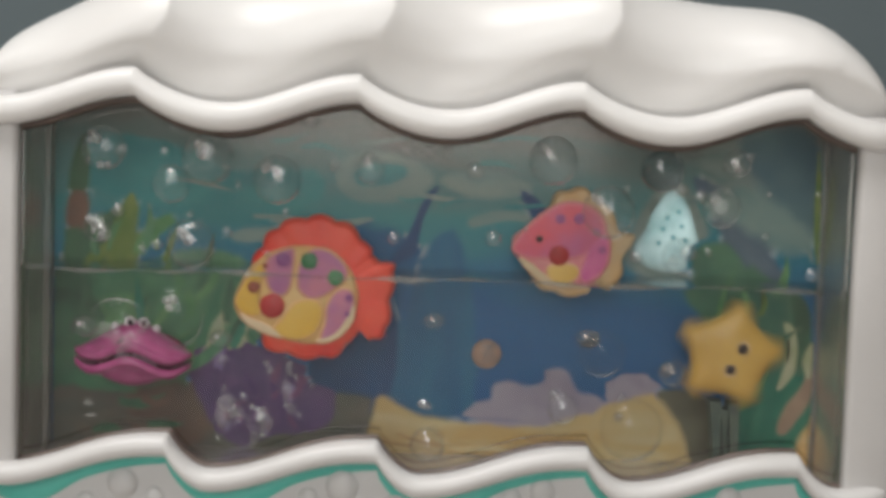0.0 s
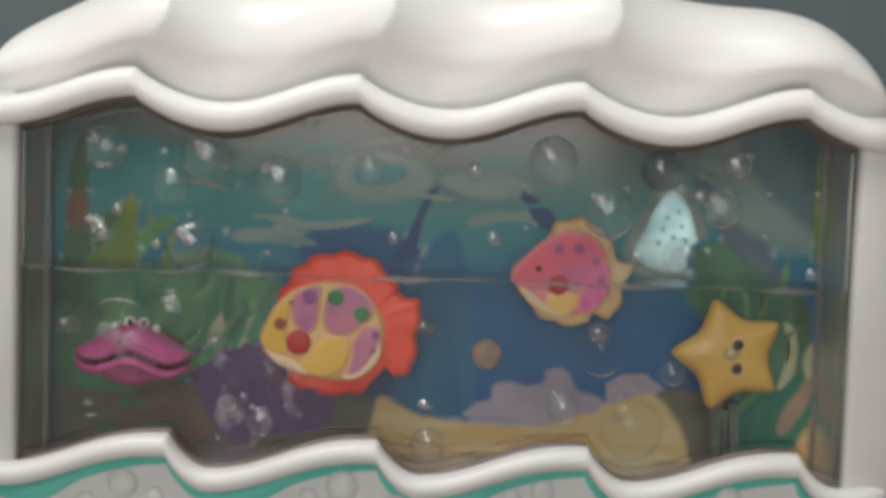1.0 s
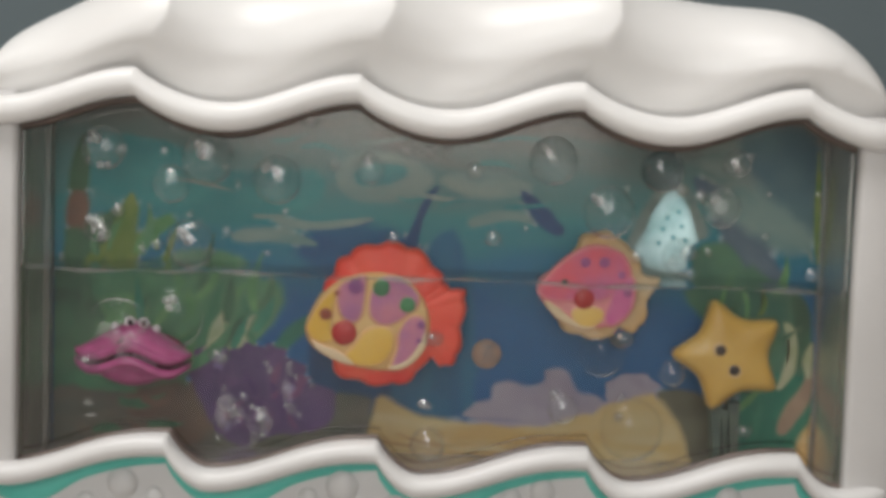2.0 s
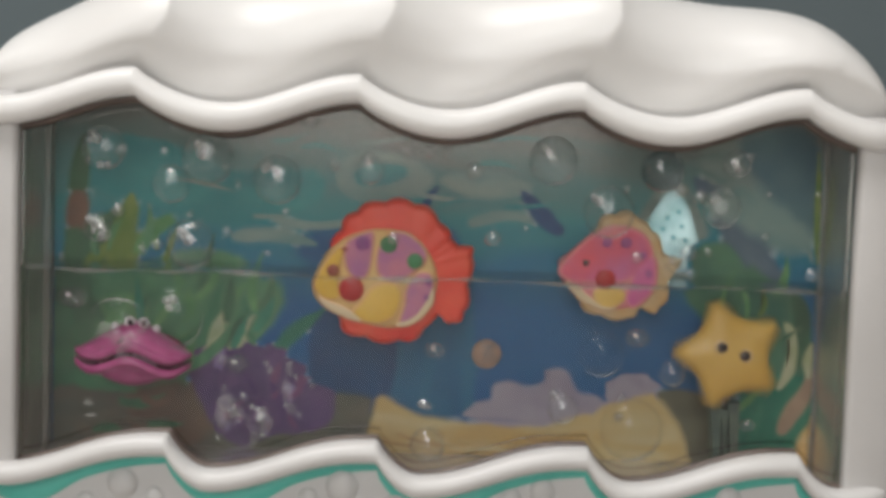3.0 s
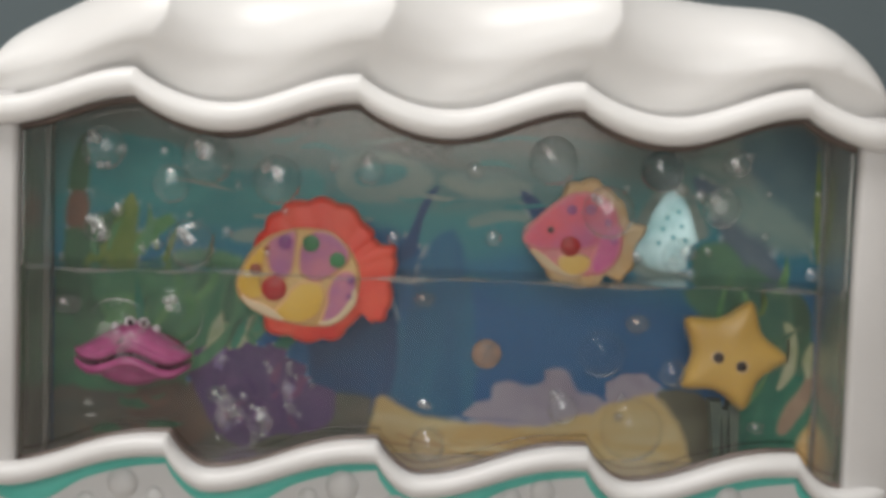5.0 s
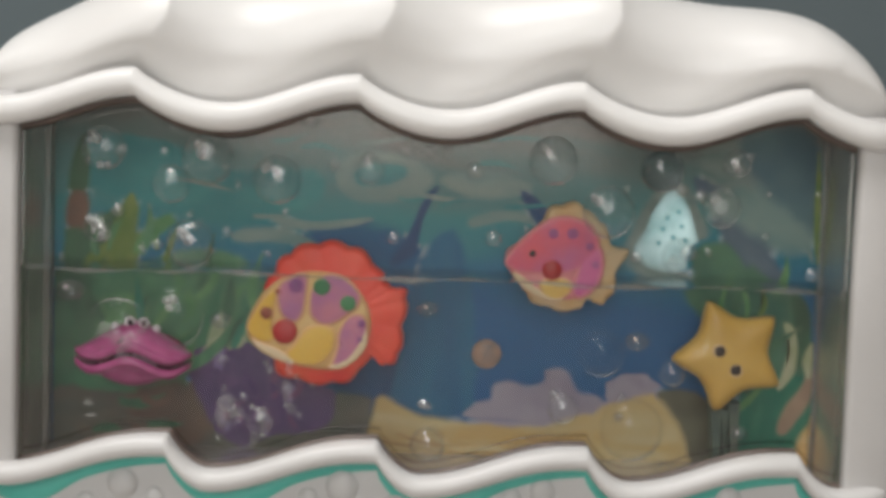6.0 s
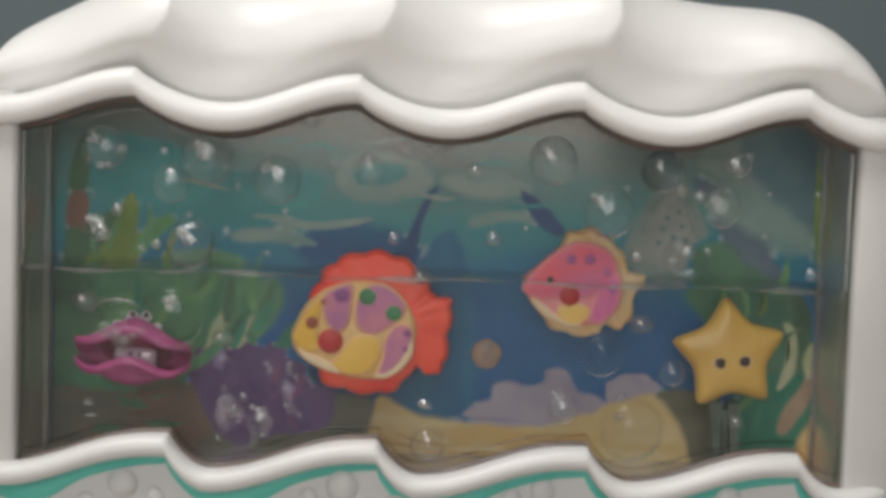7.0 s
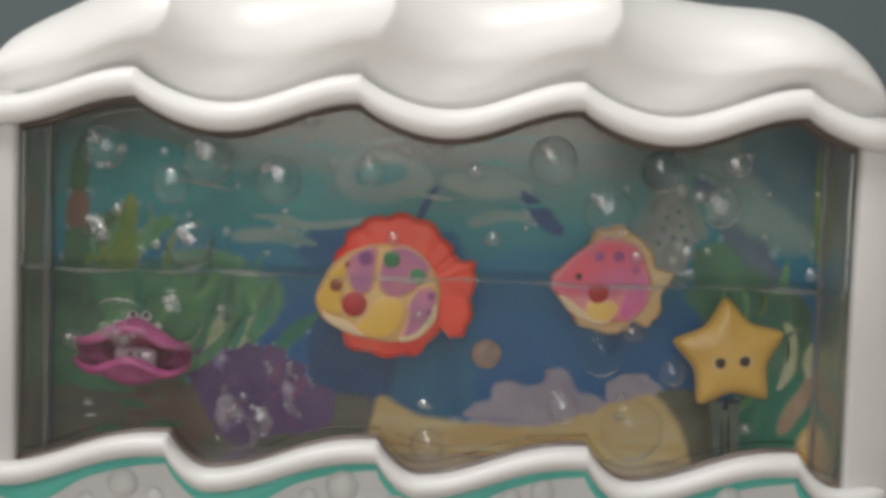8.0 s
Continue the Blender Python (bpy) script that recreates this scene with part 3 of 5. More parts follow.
# ---------------------------------------------------------------- printed back
def sea_colour(t, ns, co):
    """Teal shallows above, deep blue below, in long brushed streaks: the socket that carries the colour."""
    mp = ns.new("ShaderNodeMapping")
    mp.inputs["Scale"].default_value = (0.35, 1, 1.6)
    nz = ns.new("ShaderNodeTexNoise")
    nz.inputs["Scale"].default_value, nz.inputs["Detail"].default_value = 26, 6
    nz.inputs["Distortion"].default_value = 0.8
    t.links.new(co.outputs["Object"], mp.inputs["Vector"])
    t.links.new(mp.outputs["Vector"], nz.inputs["Vector"])
    sep = ns.new("ShaderNodeSeparateXYZ")
    t.links.new(co.outputs["Object"], sep.inputs[0])
    add = ns.new("ShaderNodeMath")
    add.operation = "MULTIPLY_ADD"
    t.links.new(nz.outputs["Fac"], add.inputs[0])
    add.inputs[1].default_value = 0.05
    t.links.new(sep.outputs["Z"], add.inputs[2])
    mr = ns.new("ShaderNodeMapRange")
    mr.inputs["From Min"].default_value, mr.inputs["From Max"].default_value = -0.06, 0.075
    t.links.new(add.outputs[0], mr.inputs["Value"])
    sea = ns.new("ShaderNodeValToRGB")
    e = sea.color_ramp.elements
    e[0].position, e[0].color = 0.0, rgb(11, 92, 154)
    e[1].position, e[1].color = 1.0, rgb(138, 128, 124)
    for pos, col in ((0.42, rgb(16, 108, 164)), (0.56, rgb(42, 132, 158)), (0.7, rgb(66, 152, 156)), (0.86, rgb(100, 142, 142))):
        e.new(pos).color = col
    t.links.new(mr.outputs["Result"], sea.inputs["Fac"])
    return sea.outputs["Color"]


MEAN = {}


def ink(name, a, b, **k):
    """An ink whose brushed border blends into the sea, or into the ink under it."""
    m = printed("ink_" + name, a, b, **k)
    t, ns = m.node_tree, m.node_tree.nodes
    at = ns.new("ShaderNodeAttribute")
    at.attribute_name = "feather"
    co = next(n for n in ns if n.type == "TEX_COORD")
    nz = ns.new("ShaderNodeTexNoise")
    nz.inputs["Scale"].default_value, nz.inputs["Detail"].default_value = 150, 5
    t.links.new(co.outputs["Object"], nz.inputs["Vector"])
    ad = ns.new("ShaderNodeMath")
    ad.operation = "MULTIPLY_ADD"
    ad.inputs[1].default_value = 1.5
    t.links.new(at.outputs["Fac"], ad.inputs[0])
    t.links.new(nz.outputs["Fac"], ad.inputs[2])
    mr = ns.new("ShaderNodeMapRange")
    mr.interpolation_type = "SMOOTHSTEP"
    mr.inputs["From Min"].default_value, mr.inputs["From Max"].default_value = 0.6, 1.85
    t.links.new(ad.outputs[0], mr.inputs["Value"])
    below, on_ink = ns.new("ShaderNodeAttribute"), ns.new("ShaderNodeAttribute")
    below.attribute_name, on_ink.attribute_name = "below", "on_ink"
    ground, mx = ns.new("ShaderNodeMix"), ns.new("ShaderNodeMix")
    ground.data_type = mx.data_type = "RGBA"
    t.links.new(on_ink.outputs["Fac"], ground.inputs[0])
    t.links.new(sea_colour(t, ns, co), ground.inputs[6])
    t.links.new(below.outputs["Color"], ground.inputs[7])
    ramp = next(n for n in ns if n.type == "VALTORGB" and len(n.color_ramp.elements) == 2)
    t.links.new(mr.outputs["Result"], mx.inputs[0])
    t.links.new(ground.outputs[2], mx.inputs[6])
    t.links.new(ramp.outputs["Color"], mx.inputs[7])
    t.links.new(mx.outputs[2], ns["Principled BSDF"].inputs["Base Color"])
    MEAN[m.name] = tuple((u + v) / 2 for u, v in zip(a, b))
    return m


def back_material():
    m = surface("ink_sea", (0, 0, 0, 1), (1, 1, 1, 1), 0.45, 40, 0.02, 1500.0)
    t, ns = m.node_tree, m.node_tree.nodes
    co = next(n for n in ns if n.type == "TEX_COORD")
    t.links.new(sea_colour(t, ns, co), ns["Principled BSDF"].inputs["Base Color"])
    return m


GLOWHOLE = rounded([(0.0873, 0.0219), (0.0928, 0.0173), (0.0966, 0.0087), (0.0989, -0.0022), (0.0958, -0.0097), (0.0849, -0.011), (0.0751, -0.0069), (0.0731, -0.0008), (0.0772, 0.0063), (0.0811, 0.0151)], 4)


def back_panel():
    bm = bmesh.new()
    outer = [(-0.1500, -0.0855), (0.1456, -0.0855), (0.1456, 0.0525), (-0.1500, 0.0525)]
    edges = []
    for loop in (outer, GLOWHOLE):
        vs = [bm.verts.new((p[0], 0.050, p[1])) for p in loop]
        edges += [bm.edges.new((vs[i], vs[(i + 1) % len(vs)])) for i in range(len(vs))]
    bmesh.ops.triangle_fill(bm, use_beauty=True, edges=edges)
    r = bmesh.ops.extrude_face_region(bm, geom=list(bm.faces))
    bmesh.ops.translate(bm, vec=(0, 0.001, 0), verts=[g for g in r["geom"] if isinstance(g, bmesh.types.BMVert)])
    return part("printed_back", bm, back_material(), toy, "printed undersea picture in teal and blue", smooth=False)


back = back_panel()


def film_material():
    m = bpy.data.materials.new("translucent_film")
    m.use_nodes = True
    t, ns = m.node_tree, m.node_tree.nodes
    ns.remove(ns["Principled BSDF"])
    a, b, mix = ns.new("ShaderNodeBsdfTranslucent"), ns.new("ShaderNodeBsdfDiffuse"), ns.new("ShaderNodeMixShader")
    nz, ramp, co = ns.new("ShaderNodeTexNoise"), ns.new("ShaderNodeValToRGB"), ns.new("ShaderNodeTexCoord")
    nz.inputs["Scale"].default_value, nz.inputs["Detail"].default_value = 85, 5
    ramp.color_ramp.elements[0].position, ramp.color_ramp.elements[0].color = 0.38, (0.3, 0.46, 0.47, 1)
    ramp.color_ramp.elements[1].position, ramp.color_ramp.elements[1].color = 0.6, (0.78, 0.84, 0.84, 1)
    t.links.new(co.outputs["Object"], nz.inputs["Vector"])
    t.links.new(nz.outputs["Fac"], ramp.inputs["Fac"])
    t.links.new(ramp.outputs["Color"], a.inputs[0])
    pale = ns.new("ShaderNodeMix")
    pale.data_type = "RGBA"
    pale.inputs[7].default_value = (0.66, 0.68, 0.64, 1)
    pale.inputs[6].default_value = rgb(118, 144, 142)
    t.links.new(pale.outputs[2], b.inputs[0])
    at = ns.new("ShaderNodeAttribute")
    at.attribute_name = "feather"
    mr = ns.new("ShaderNodeMapRange")
    mr.interpolation_type = "SMOOTHSTEP"
    mr.inputs["To Max"].default_value = 0.42
    t.links.new(at.outputs["Fac"], mr.inputs["Value"])
    t.links.new(mr.outputs["Result"], mix.inputs[0])
    t.links.new(at.outputs["Fac"], pale.inputs[0])
    t.links.new(a.outputs[0], mix.inputs[2])
    t.links.new(b.outputs[0], mix.inputs[1])
    t.links.new(mix.outputs[0], ns["Material Output"].inputs["Surface"])
    return m


def lamp_glow():
    m = bpy.data.materials.new("lamp_glow")
    m.use_nodes = True
    p = m.node_tree.nodes["Principled BSDF"]
    p.inputs["Emission Color"].default_value = (0.72, 0.96, 0.97, 1)
    p.inputs["Emission Strength"].default_value = 8.0
    return m


bm = bmesh.new()
lx, lz = 0.0893, 0.0082
dome(bm, lx, lz, 0.0675, 0.009, 0.004)
part("night_light", bm, lamp_glow(), toy, "glowing lamp behind the film")
# added plate, out of sight: it slides before the lamp to switch it off
bm = bmesh.new()
box(bm, -0.006, 0.030, -0.0004, 0.0004, -0.018, 0.018, 0.0003, 1)
shutter = part("light_blocker", bm, DARK, toy, "unseen dark plate added to put the lamp out", smooth=False)
shutter.matrix_parent_inverse = Matrix.Translation(-toy.location)


LAYER = [0.0498]
PRINTED = []


def ink_at(p):
    """The mean colour of the topmost ink printed so far at a point, or nothing over bare sea."""
    for line, lo, hi, colour in reversed(PRINTED):
        if lo.x < p.x < hi.x and lo.y < p.y < hi.y:
            inside = False
            for a, b in zip(line, line[1:] + line[:1]):
                if (a.y > p.y) != (b.y > p.y) and p.x < a.x + (b.x - a.x) * (p.y - a.y) / (b.y - a.y):
                    inside = not inside
            if inside:
                return colour
    return None


def motif(name, outline, material, label="", per=5, soft=0.0024):
    """One printed motif on the back picture: a flat patch of ink whose border fades into the sea."""
    y = LAYER[0]
    LAYER[0] -= 0.000012
    line = [Vector((p[0], p[1])) for p in (rounded(outline, per) if per > 1 else outline)]
    n = len(line)
    area = sum(line[i].x * line[(i + 1) % n].y - line[(i + 1) % n].x * line[i].y for i in range(n))
    if area < 0:
        line.reverse()
    bm = bmesh.new()
    lay, flag = bm.verts.layers.float.new("feather"), bm.verts.layers.float.new("on_ink")
    below = bm.verts.layers.float_color.new("below")
    run = [0.0]
    for i in range(n):
        run.append(run[-1] + (line[(i + 1) % n] - line[i]).length)
    near = []
    for i, p in enumerate(line):
        far = [(p - q).length for j, q in enumerate(line) if 3 * soft < abs(run[i] - run[j]) < run[-1] - 3 * soft]
        near.append(min(soft, 0.28 * min(far)) if far else soft * 0.6)
    near = [(near[i - 1] + 2 * near[i] + near[(i + 1) % n]) / 4 for i in range(n)]
    for i, p in enumerate(line):
        d = (line[(i + 1) % n] - line[i - 1]).normalized()
        for _ in range(8):
            q = p - Vector((d.y, -d.x)) * near[i]
            if min((q - r).length for r in line) > 0.86 * near[i]:
                break
            near[i] *= 0.7
    rings = []
    for off, val in ((0.6, 0.0), (-1.0, 1.0)):
        row = []
        for i, p in enumerate(line):
            d = (line[(i + 1) % n] - line[i - 1]).normalized()
            q = p + Vector((d.y, -d.x)) * off * near[i]
            v = bm.verts.new((min(0.1452, max(-0.1496, q.x)), y - 0.000004 * val, q.y))
            v[lay] = val
            colour = ink_at(p + Vector((d.y, -d.x)) * 0.6 * near[i])
            if colour:
                v[flag], v[below] = 1.0, colour
            row.append(v)
        rings.append(row)
    if material.name in MEAN:
        lo, hi = Vector((min(p.x for p in line), min(p.y for p in line))), Vector((max(p.x for p in line), max(p.y for p in line)))
        PRINTED.append((line, lo, hi, MEAN[material.name]))
    for i in range(n):
        bm.faces.new((rings[0][i], rings[0][(i + 1) % n], rings[1][(i + 1) % n], rings[1][i]))
    f = bm.faces.new(rings[1])
    bmesh.ops.triangulate(bm, faces=[f])
    return part(name, bm, material, back, label, smooth=False)


def motif_around(name, hole, wide, material, label):
    """A soft ring of ink round an opening of the back."""
    y = LAYER[0]
    LAYER[0] -= 0.000012
    mid = sum((Vector(p) for p in hole), Vector((0, 0))) / len(hole)
    bm = bmesh.new()
    lay = bm.verts.layers.float.new("feather")
    rows = []
    for out, val in ((-0.0005, 1.0), (wide * 0.35, 0.8), (wide, 0.0)):
        row = []
        for p in hole:
            d = (Vector(p) - mid).normalized()
            q = Vector(p) + d * out
            v = bm.verts.new((q.x, y, q.y))
            v[lay] = val
            row.append(v)
        rows.append(row)
    n = len(hole)
    for a, b in zip(rows, rows[1:]):
        for i in range(n):
            bm.faces.new((a[i], a[(i + 1) % n], b[(i + 1) % n], b[i]))
    return part(name, bm, material, back, label, smooth=False)


motif("light_film", [(p[0], p[1]) for p in GLOWHOLE], film_material(), "pale translucent film over the light", 1, 0.0042)


def fringe(cx, cz, rx, rz, n, amp, seed, a0=0.0, a1=2 * math.pi):
    """A frilled outline, for corals and weed."""
    rnd = random.Random(seed)
    out = []
    for i in range(n):
        a = a0 + (a1 - a0) * i / n
        k = 1 + amp * (1 if i % 2 else -1) * rnd.uniform(0.4, 1.2)
        out.append((cx + rx * k * math.cos(a), cz + rz * k * math.sin(a)))
    return out


def leaf(x0, z0, x1, z1, w, bend=0.0):
    """A tapered blade from root to tip."""
    d = Vector((x1 - x0, z1 - z0))
    nrm = Vector((-d.y, d.x)).normalized()
    left, right = [], []
    for i in range(9):
        t = i / 8
        c = Vector((x0, z0)) + d * t + nrm * bend * math.sin(math.pi * t)
        h = w * (0.35 + 0.65 * math.sin(math.pi * min(1, t * 0.8 + 0.12))) * max(0.3, 1 - t ** 3)
        left.append(c + nrm * h)
        right.append(c - nrm * h)
    return [tuple(p) for p in left] + [tuple(p) for p in reversed(right)]


I_DKGREEN = ink("deep_green", rgb(62, 98, 74), rgb(82, 128, 94), scale=60)
I_GREEN = ink("green", rgb(74, 132, 96), rgb(112, 166, 122), stretch=(1.5, 1, .5), scale=60)
I_LIME = ink("lime", rgb(96, 136, 62), rgb(138, 156, 84), scale=90)
I_BROWN = ink("seabed_brown", rgb(100, 98, 86), rgb(126, 112, 96), stretch=(.5, 1, 1.4), scale=70)
I_SAND = ink("sand", rgb(234, 188, 122), rgb(244, 212, 158), stretch=(.4, 1, 1.5), scale=80)
I_SANDSH = ink("shaded_sand", rgb(110, 100, 78), rgb(130, 120, 96), scale=60)
I_PURPLE = ink("purple", rgb(98, 68, 116), rgb(126, 88, 136), scale=90)
I_ORCHID = ink("pale_orchid", rgb(140, 104, 160), rgb(176, 150, 190), scale=90)
I_LILAC = ink("lilac", rgb(174, 154, 170), rgb(196, 178, 188), scale=80)
I_PALE = ink("pale_wave", rgb(120, 154, 152), rgb(146, 168, 162), stretch=(.4, 1, 1.5), scale=60)
I_NAVY = ink("navy", rgb(10, 66, 118), rgb(16, 84, 134), scale=50)
I_BEAM = ink("pale_beam", rgb(24, 104, 148), rgb(46, 120, 156), stretch=(2, 1, .3), scale=60)
I_TEALD = ink("deep_teal", rgb(48, 136, 144), rgb(74, 162, 162), stretch=(.4, 1, 1.2), scale=50)
I_BLUEF = ink("slate_blue", rgb(80, 104, 130), rgb(112, 130, 142), stretch=(1, 1, 1), scale=60)
I_MUTEB = ink("slate_teal", rgb(74, 110, 128), rgb(96, 130, 138), scale=50)
I_MIST = ink("grey_mist", rgb(118, 142, 140), rgb(146, 160, 154), stretch=(.4, 1, 1.5), scale=60)
I_DEEPB = ink("deep_blue", rgb(16, 90, 142), rgb(26, 104, 150), stretch=(.4, 1, 1.5), scale=60)
I_ROSE = ink("rose_weed", rgb(168, 142, 122), rgb(188, 160, 136), scale=80)
I_SEAG = ink("sea_green", rgb(48, 126, 104), rgb(72, 150, 120), scale=70)
I_CREAMW = ink("cream_weed", rgb(176, 184, 140), rgb(206, 206, 172), scale=90)
I_MIDGREEN = ink("mid_green", rgb(84, 146, 92), rgb(122, 172, 116), scale=90)
I_RUST = ink("rust", rgb(118, 92, 78), rgb(138, 104, 86), scale=80)

# shallows
motif("wave_print", [(-0.1366, 0.0348), (-0.1062, 0.0337), (-0.08, 0.0237), (-0.0496, 0.0247), (-0.0493, 0.0117), (-0.0795, 0.0019), (-0.1057, 0.0076), (-0.1363, 0.0153)], I_TEALD, "deep teal swell")
motif("wave_print", [(-0.049, 0.003), (-0.0295, 0.0058), (-0.0097, -0.0023), (-0.0093, -0.0132), (-0.0398, -0.0164), (-0.0575, -0.0083)], I_DEEPB, "deep blue swell", 5, 0.006)
motif("wave_crest_print", [(-0.041, 0.0272), (-0.0303, 0.0323), (-0.0151, 0.0313), (-0.004, 0.0236), (-0.0092, 0.0163), (-0.0232, 0.0121), (-0.0363, 0.0138), (-0.0421, 0.0195)], I_PALE, "pale curling wave")
motif("wave_crest_print", [(-0.0355, 0.0241), (-0.028, 0.0276), (-0.0167, 0.0275), (-0.0144, 0.0237), (-0.0212, 0.0196), (-0.0321, 0.0188)], I_TEALD, "teal hollow of a curl")
motif("wave_crest_print", [(-0.0028, 0.0224), (0.0111, 0.0267), (0.0242, 0.025), (0.0341, 0.021), (0.0246, 0.0159), (0.0093, 0.0158)], I_PALE, "pale wave")
motif("wave_crest_print", [(-0.0665, 0.0067), (-0.0491, 0.0047), (-0.0285, 0.0071), (-0.0316, 0.004), (-0.049, 0.0012), (-0.0621, 0.0021)], I_PALE, "pale wave streak")
motif("wave_crest_print", [(-0.0816, -0.0007), (-0.0686, 0.0023), (-0.0533, -0.0011), (-0.0488, -0.0049), (-0.0663, -0.0042), (-0.0794, -0.0042)], I_PALE, "pale wave streak")
motif("wave_crest_print", [(0.0096, 0.0075), (0.0204, 0.0114), (0.0335, 0.0101), (0.0402, 0.0055), (0.0249, 0.0072), (0.0119, 0.0041)], I_PALE, "pale wave streak")
motif("ray_print", [(-0.0021, 0.0198), (-0.0076, 0.0157), (-0.0137, 0.0019), (-0.0203, -0.011), (-0.0106, -0.0067), (-0.0078, 0.0065)], I_NAVY, "dark blue fold")
motif("ray_print", [(0.0288, 0.0186), (0.0354, 0.0167), (0.0467, 0.0057), (0.0436, 0.0017), (0.0347, 0.0075)], I_NAVY, "dark blue fold")
motif("beam_print", [(-0.0053, -0.0021), (0.0078, -0.0017), (0.0139, -0.0655), (-0.0252, -0.0668), (-0.0142, -0.031)], I_BEAM, "pale blue light beam", 3)
motif("beam_print", [(-0.0481, -0.0321), (-0.02, -0.0224), (-0.0188, -0.0622), (-0.0473, -0.0631)], I_NAVY, "dark blue deep water", 3)
# left weed
motif("weed_print", [(-0.1577, -0.0182), (-0.1271, -0.0149), (-0.0988, -0.0153), (-0.0682, -0.0165), (-0.0603, -0.0248), (-0.0676, -0.0394), (-0.0827, -0.0509), (-0.1154, -0.0631), (-0.1572, -0.0668)], I_GREEN, "broad green weed", 5, 0.005)
motif("weed_print", [(-0.1577, -0.016), (-0.1402, -0.0154), (-0.134, -0.024), (-0.1355, -0.0439), (-0.1418, -0.0618), (-0.1572, -0.0668)], I_DKGREEN, "dark green weed", 5, 0.005)
motif("weed_print", [(-0.1318, -0.0283), (-0.1204, -0.0246), (-0.1133, -0.031), (-0.1158, -0.0432), (-0.1311, -0.0459)], I_MIDGREEN, "mid-green weed", 5, 0.004)
# dark strip and rust patch: weed mirrored in the tank side, painted on as ink
motif("weed_print", [(-0.1392, 0.0356), (-0.1364, 0.024), (-0.1365, 0.0001), (-0.138, -0.0164), (-0.1463, -0.0167), (-0.1457, 0.0041), (-0.1446, 0.0216)], I_DKGREEN, "dark leaf", 5, 0.002)
motif("weed_print", [(-0.1445, 0.0124), (-0.1371, 0.0131), (-0.1376, 0.0011), (-0.1452, 0.0002)], I_RUST, "rust patch painted for mirrored weed", 5, 0.0028)
motif("weed_print", [(-0.1383, 0), (-0.1296, 0.0064), (-0.1242, 0.0092), (-0.1262, -0.004), (-0.1293, -0.015), (-0.1385, -0.0153)], I_DKGREEN, "dark leaf", 5, 0.004)
motif("weed_print", [(-0.1298, -0.015), (-0.1286, -0.0019), (-0.1249, 0.0079), (-0.1204, 0.0137), (-0.1175, 0.009), (-0.1178, 0.0007), (-0.1184, -0.0147)], I_LIME, "lime leaf", 5, 0.0026)
motif("weed_print", [(-0.1194, -0.0081), (-0.1147, 0.0012), (-0.1057, 0.0059), (-0.1026, 0.0029), (-0.109, -0.0025), (-0.115, -0.0106)], I_MIDGREEN, "green leaf", 5, 0.0028)
motif("weed_print", [(-0.1162, -0.0146), (-0.0989, -0.0074), (-0.0792, -0.009), (-0.0747, -0.0154), (-0.0987, -0.0184)], I_GREEN, "green weed", 5, 0.005)
motif("weed_print", leaf(-0.089, -0.0458, -0.0806, -0.0288, 0.0032, 0.001), I_CREAMW, "cream leaf", 1, 0.0026)
motif("weed_print", leaf(-0.0797, -0.0464, -0.067, -0.0288, 0.0034, 0.001), I_CREAMW, "cream leaf", 1, 0.0026)
motif("weed_print", leaf(-0.0833, -0.0448, -0.0744, -0.0308, 0.002, 0.001), I_DKGREEN, "dark leaf", 1, 0.0026)
motif("weed_print", leaf(-0.0741, -0.0418, -0.0614, -0.0259, 0.003, 0.001), I_GREEN, "green leaf", 1, 0.0026)
motif("weed_print", leaf(-0.0631, -0.0459, -0.0443, -0.0287, 0.0038, 0.001), I_SEAG, "sea-green leaf", 1, 0.0026)
motif("weed_print", leaf(-0.1004, -0.0427, -0.0877, -0.0202, 0.003, 0.001), I_MIDGREEN, "green leaf", 1, 0.0026)
# sea bed
motif("seabed_print", [(-0.1517, -0.0644), (-0.1265, -0.0635), (-0.0826, -0.0599), (-0.0474, -0.0609), (-0.0231, -0.0645), (-0.0181, -0.0845), (-0.0176, -0.1001), (-0.1513, -0.1002)], I_BROWN, "dark brown sea bed", 4)
motif("seabed_print", [(-0.1198, -0.0633), (-0.1045, -0.0583), (-0.0891, -0.0623), (-0.0866, -0.0778), (-0.0996, -0.0872), (-0.1173, -0.0833)], I_RUST, "rust stone", 5, 0.006)
motif("coral_print", [(-0.0964, -0.0474), (-0.089, -0.0445), (-0.0784, -0.0459), (-0.0715, -0.0444), (-0.0644, -0.0446), (-0.0582, -0.0488), (-0.0536, -0.0562), (-0.0443, -0.059), (-0.0398, -0.0628), (-0.0413, -0.0736), (-0.0513, -0.0779), (-0.0645, -0.0797), (-0.0754, -0.0845), (-0.0857, -0.0786), (-0.0934, -0.0655), (-0.098, -0.0548)], I_PURPLE, "purple coral", 6, 0.0022)
for k, (x, z) in enumerate(((-0.0668, -0.0738), (-0.0652, -0.0486), (-0.074, -0.0484), (-0.0579, -0.0612), (-0.0572, -0.0545), (-0.0481, -0.0664), (-0.0823, -0.072), (-0.0827, -0.0509), (-0.0515, -0.0721), (-0.0854, -0.0484))):
    motif("coral_print", fringe(x, z, 0.0062 if k % 3 else 0.0026, 0.0055 if k % 3 else 0.006, 11, 0.16, k), I_PURPLE if k % 3 else I_ORCHID, "frilled coral", 3, 0.0016)
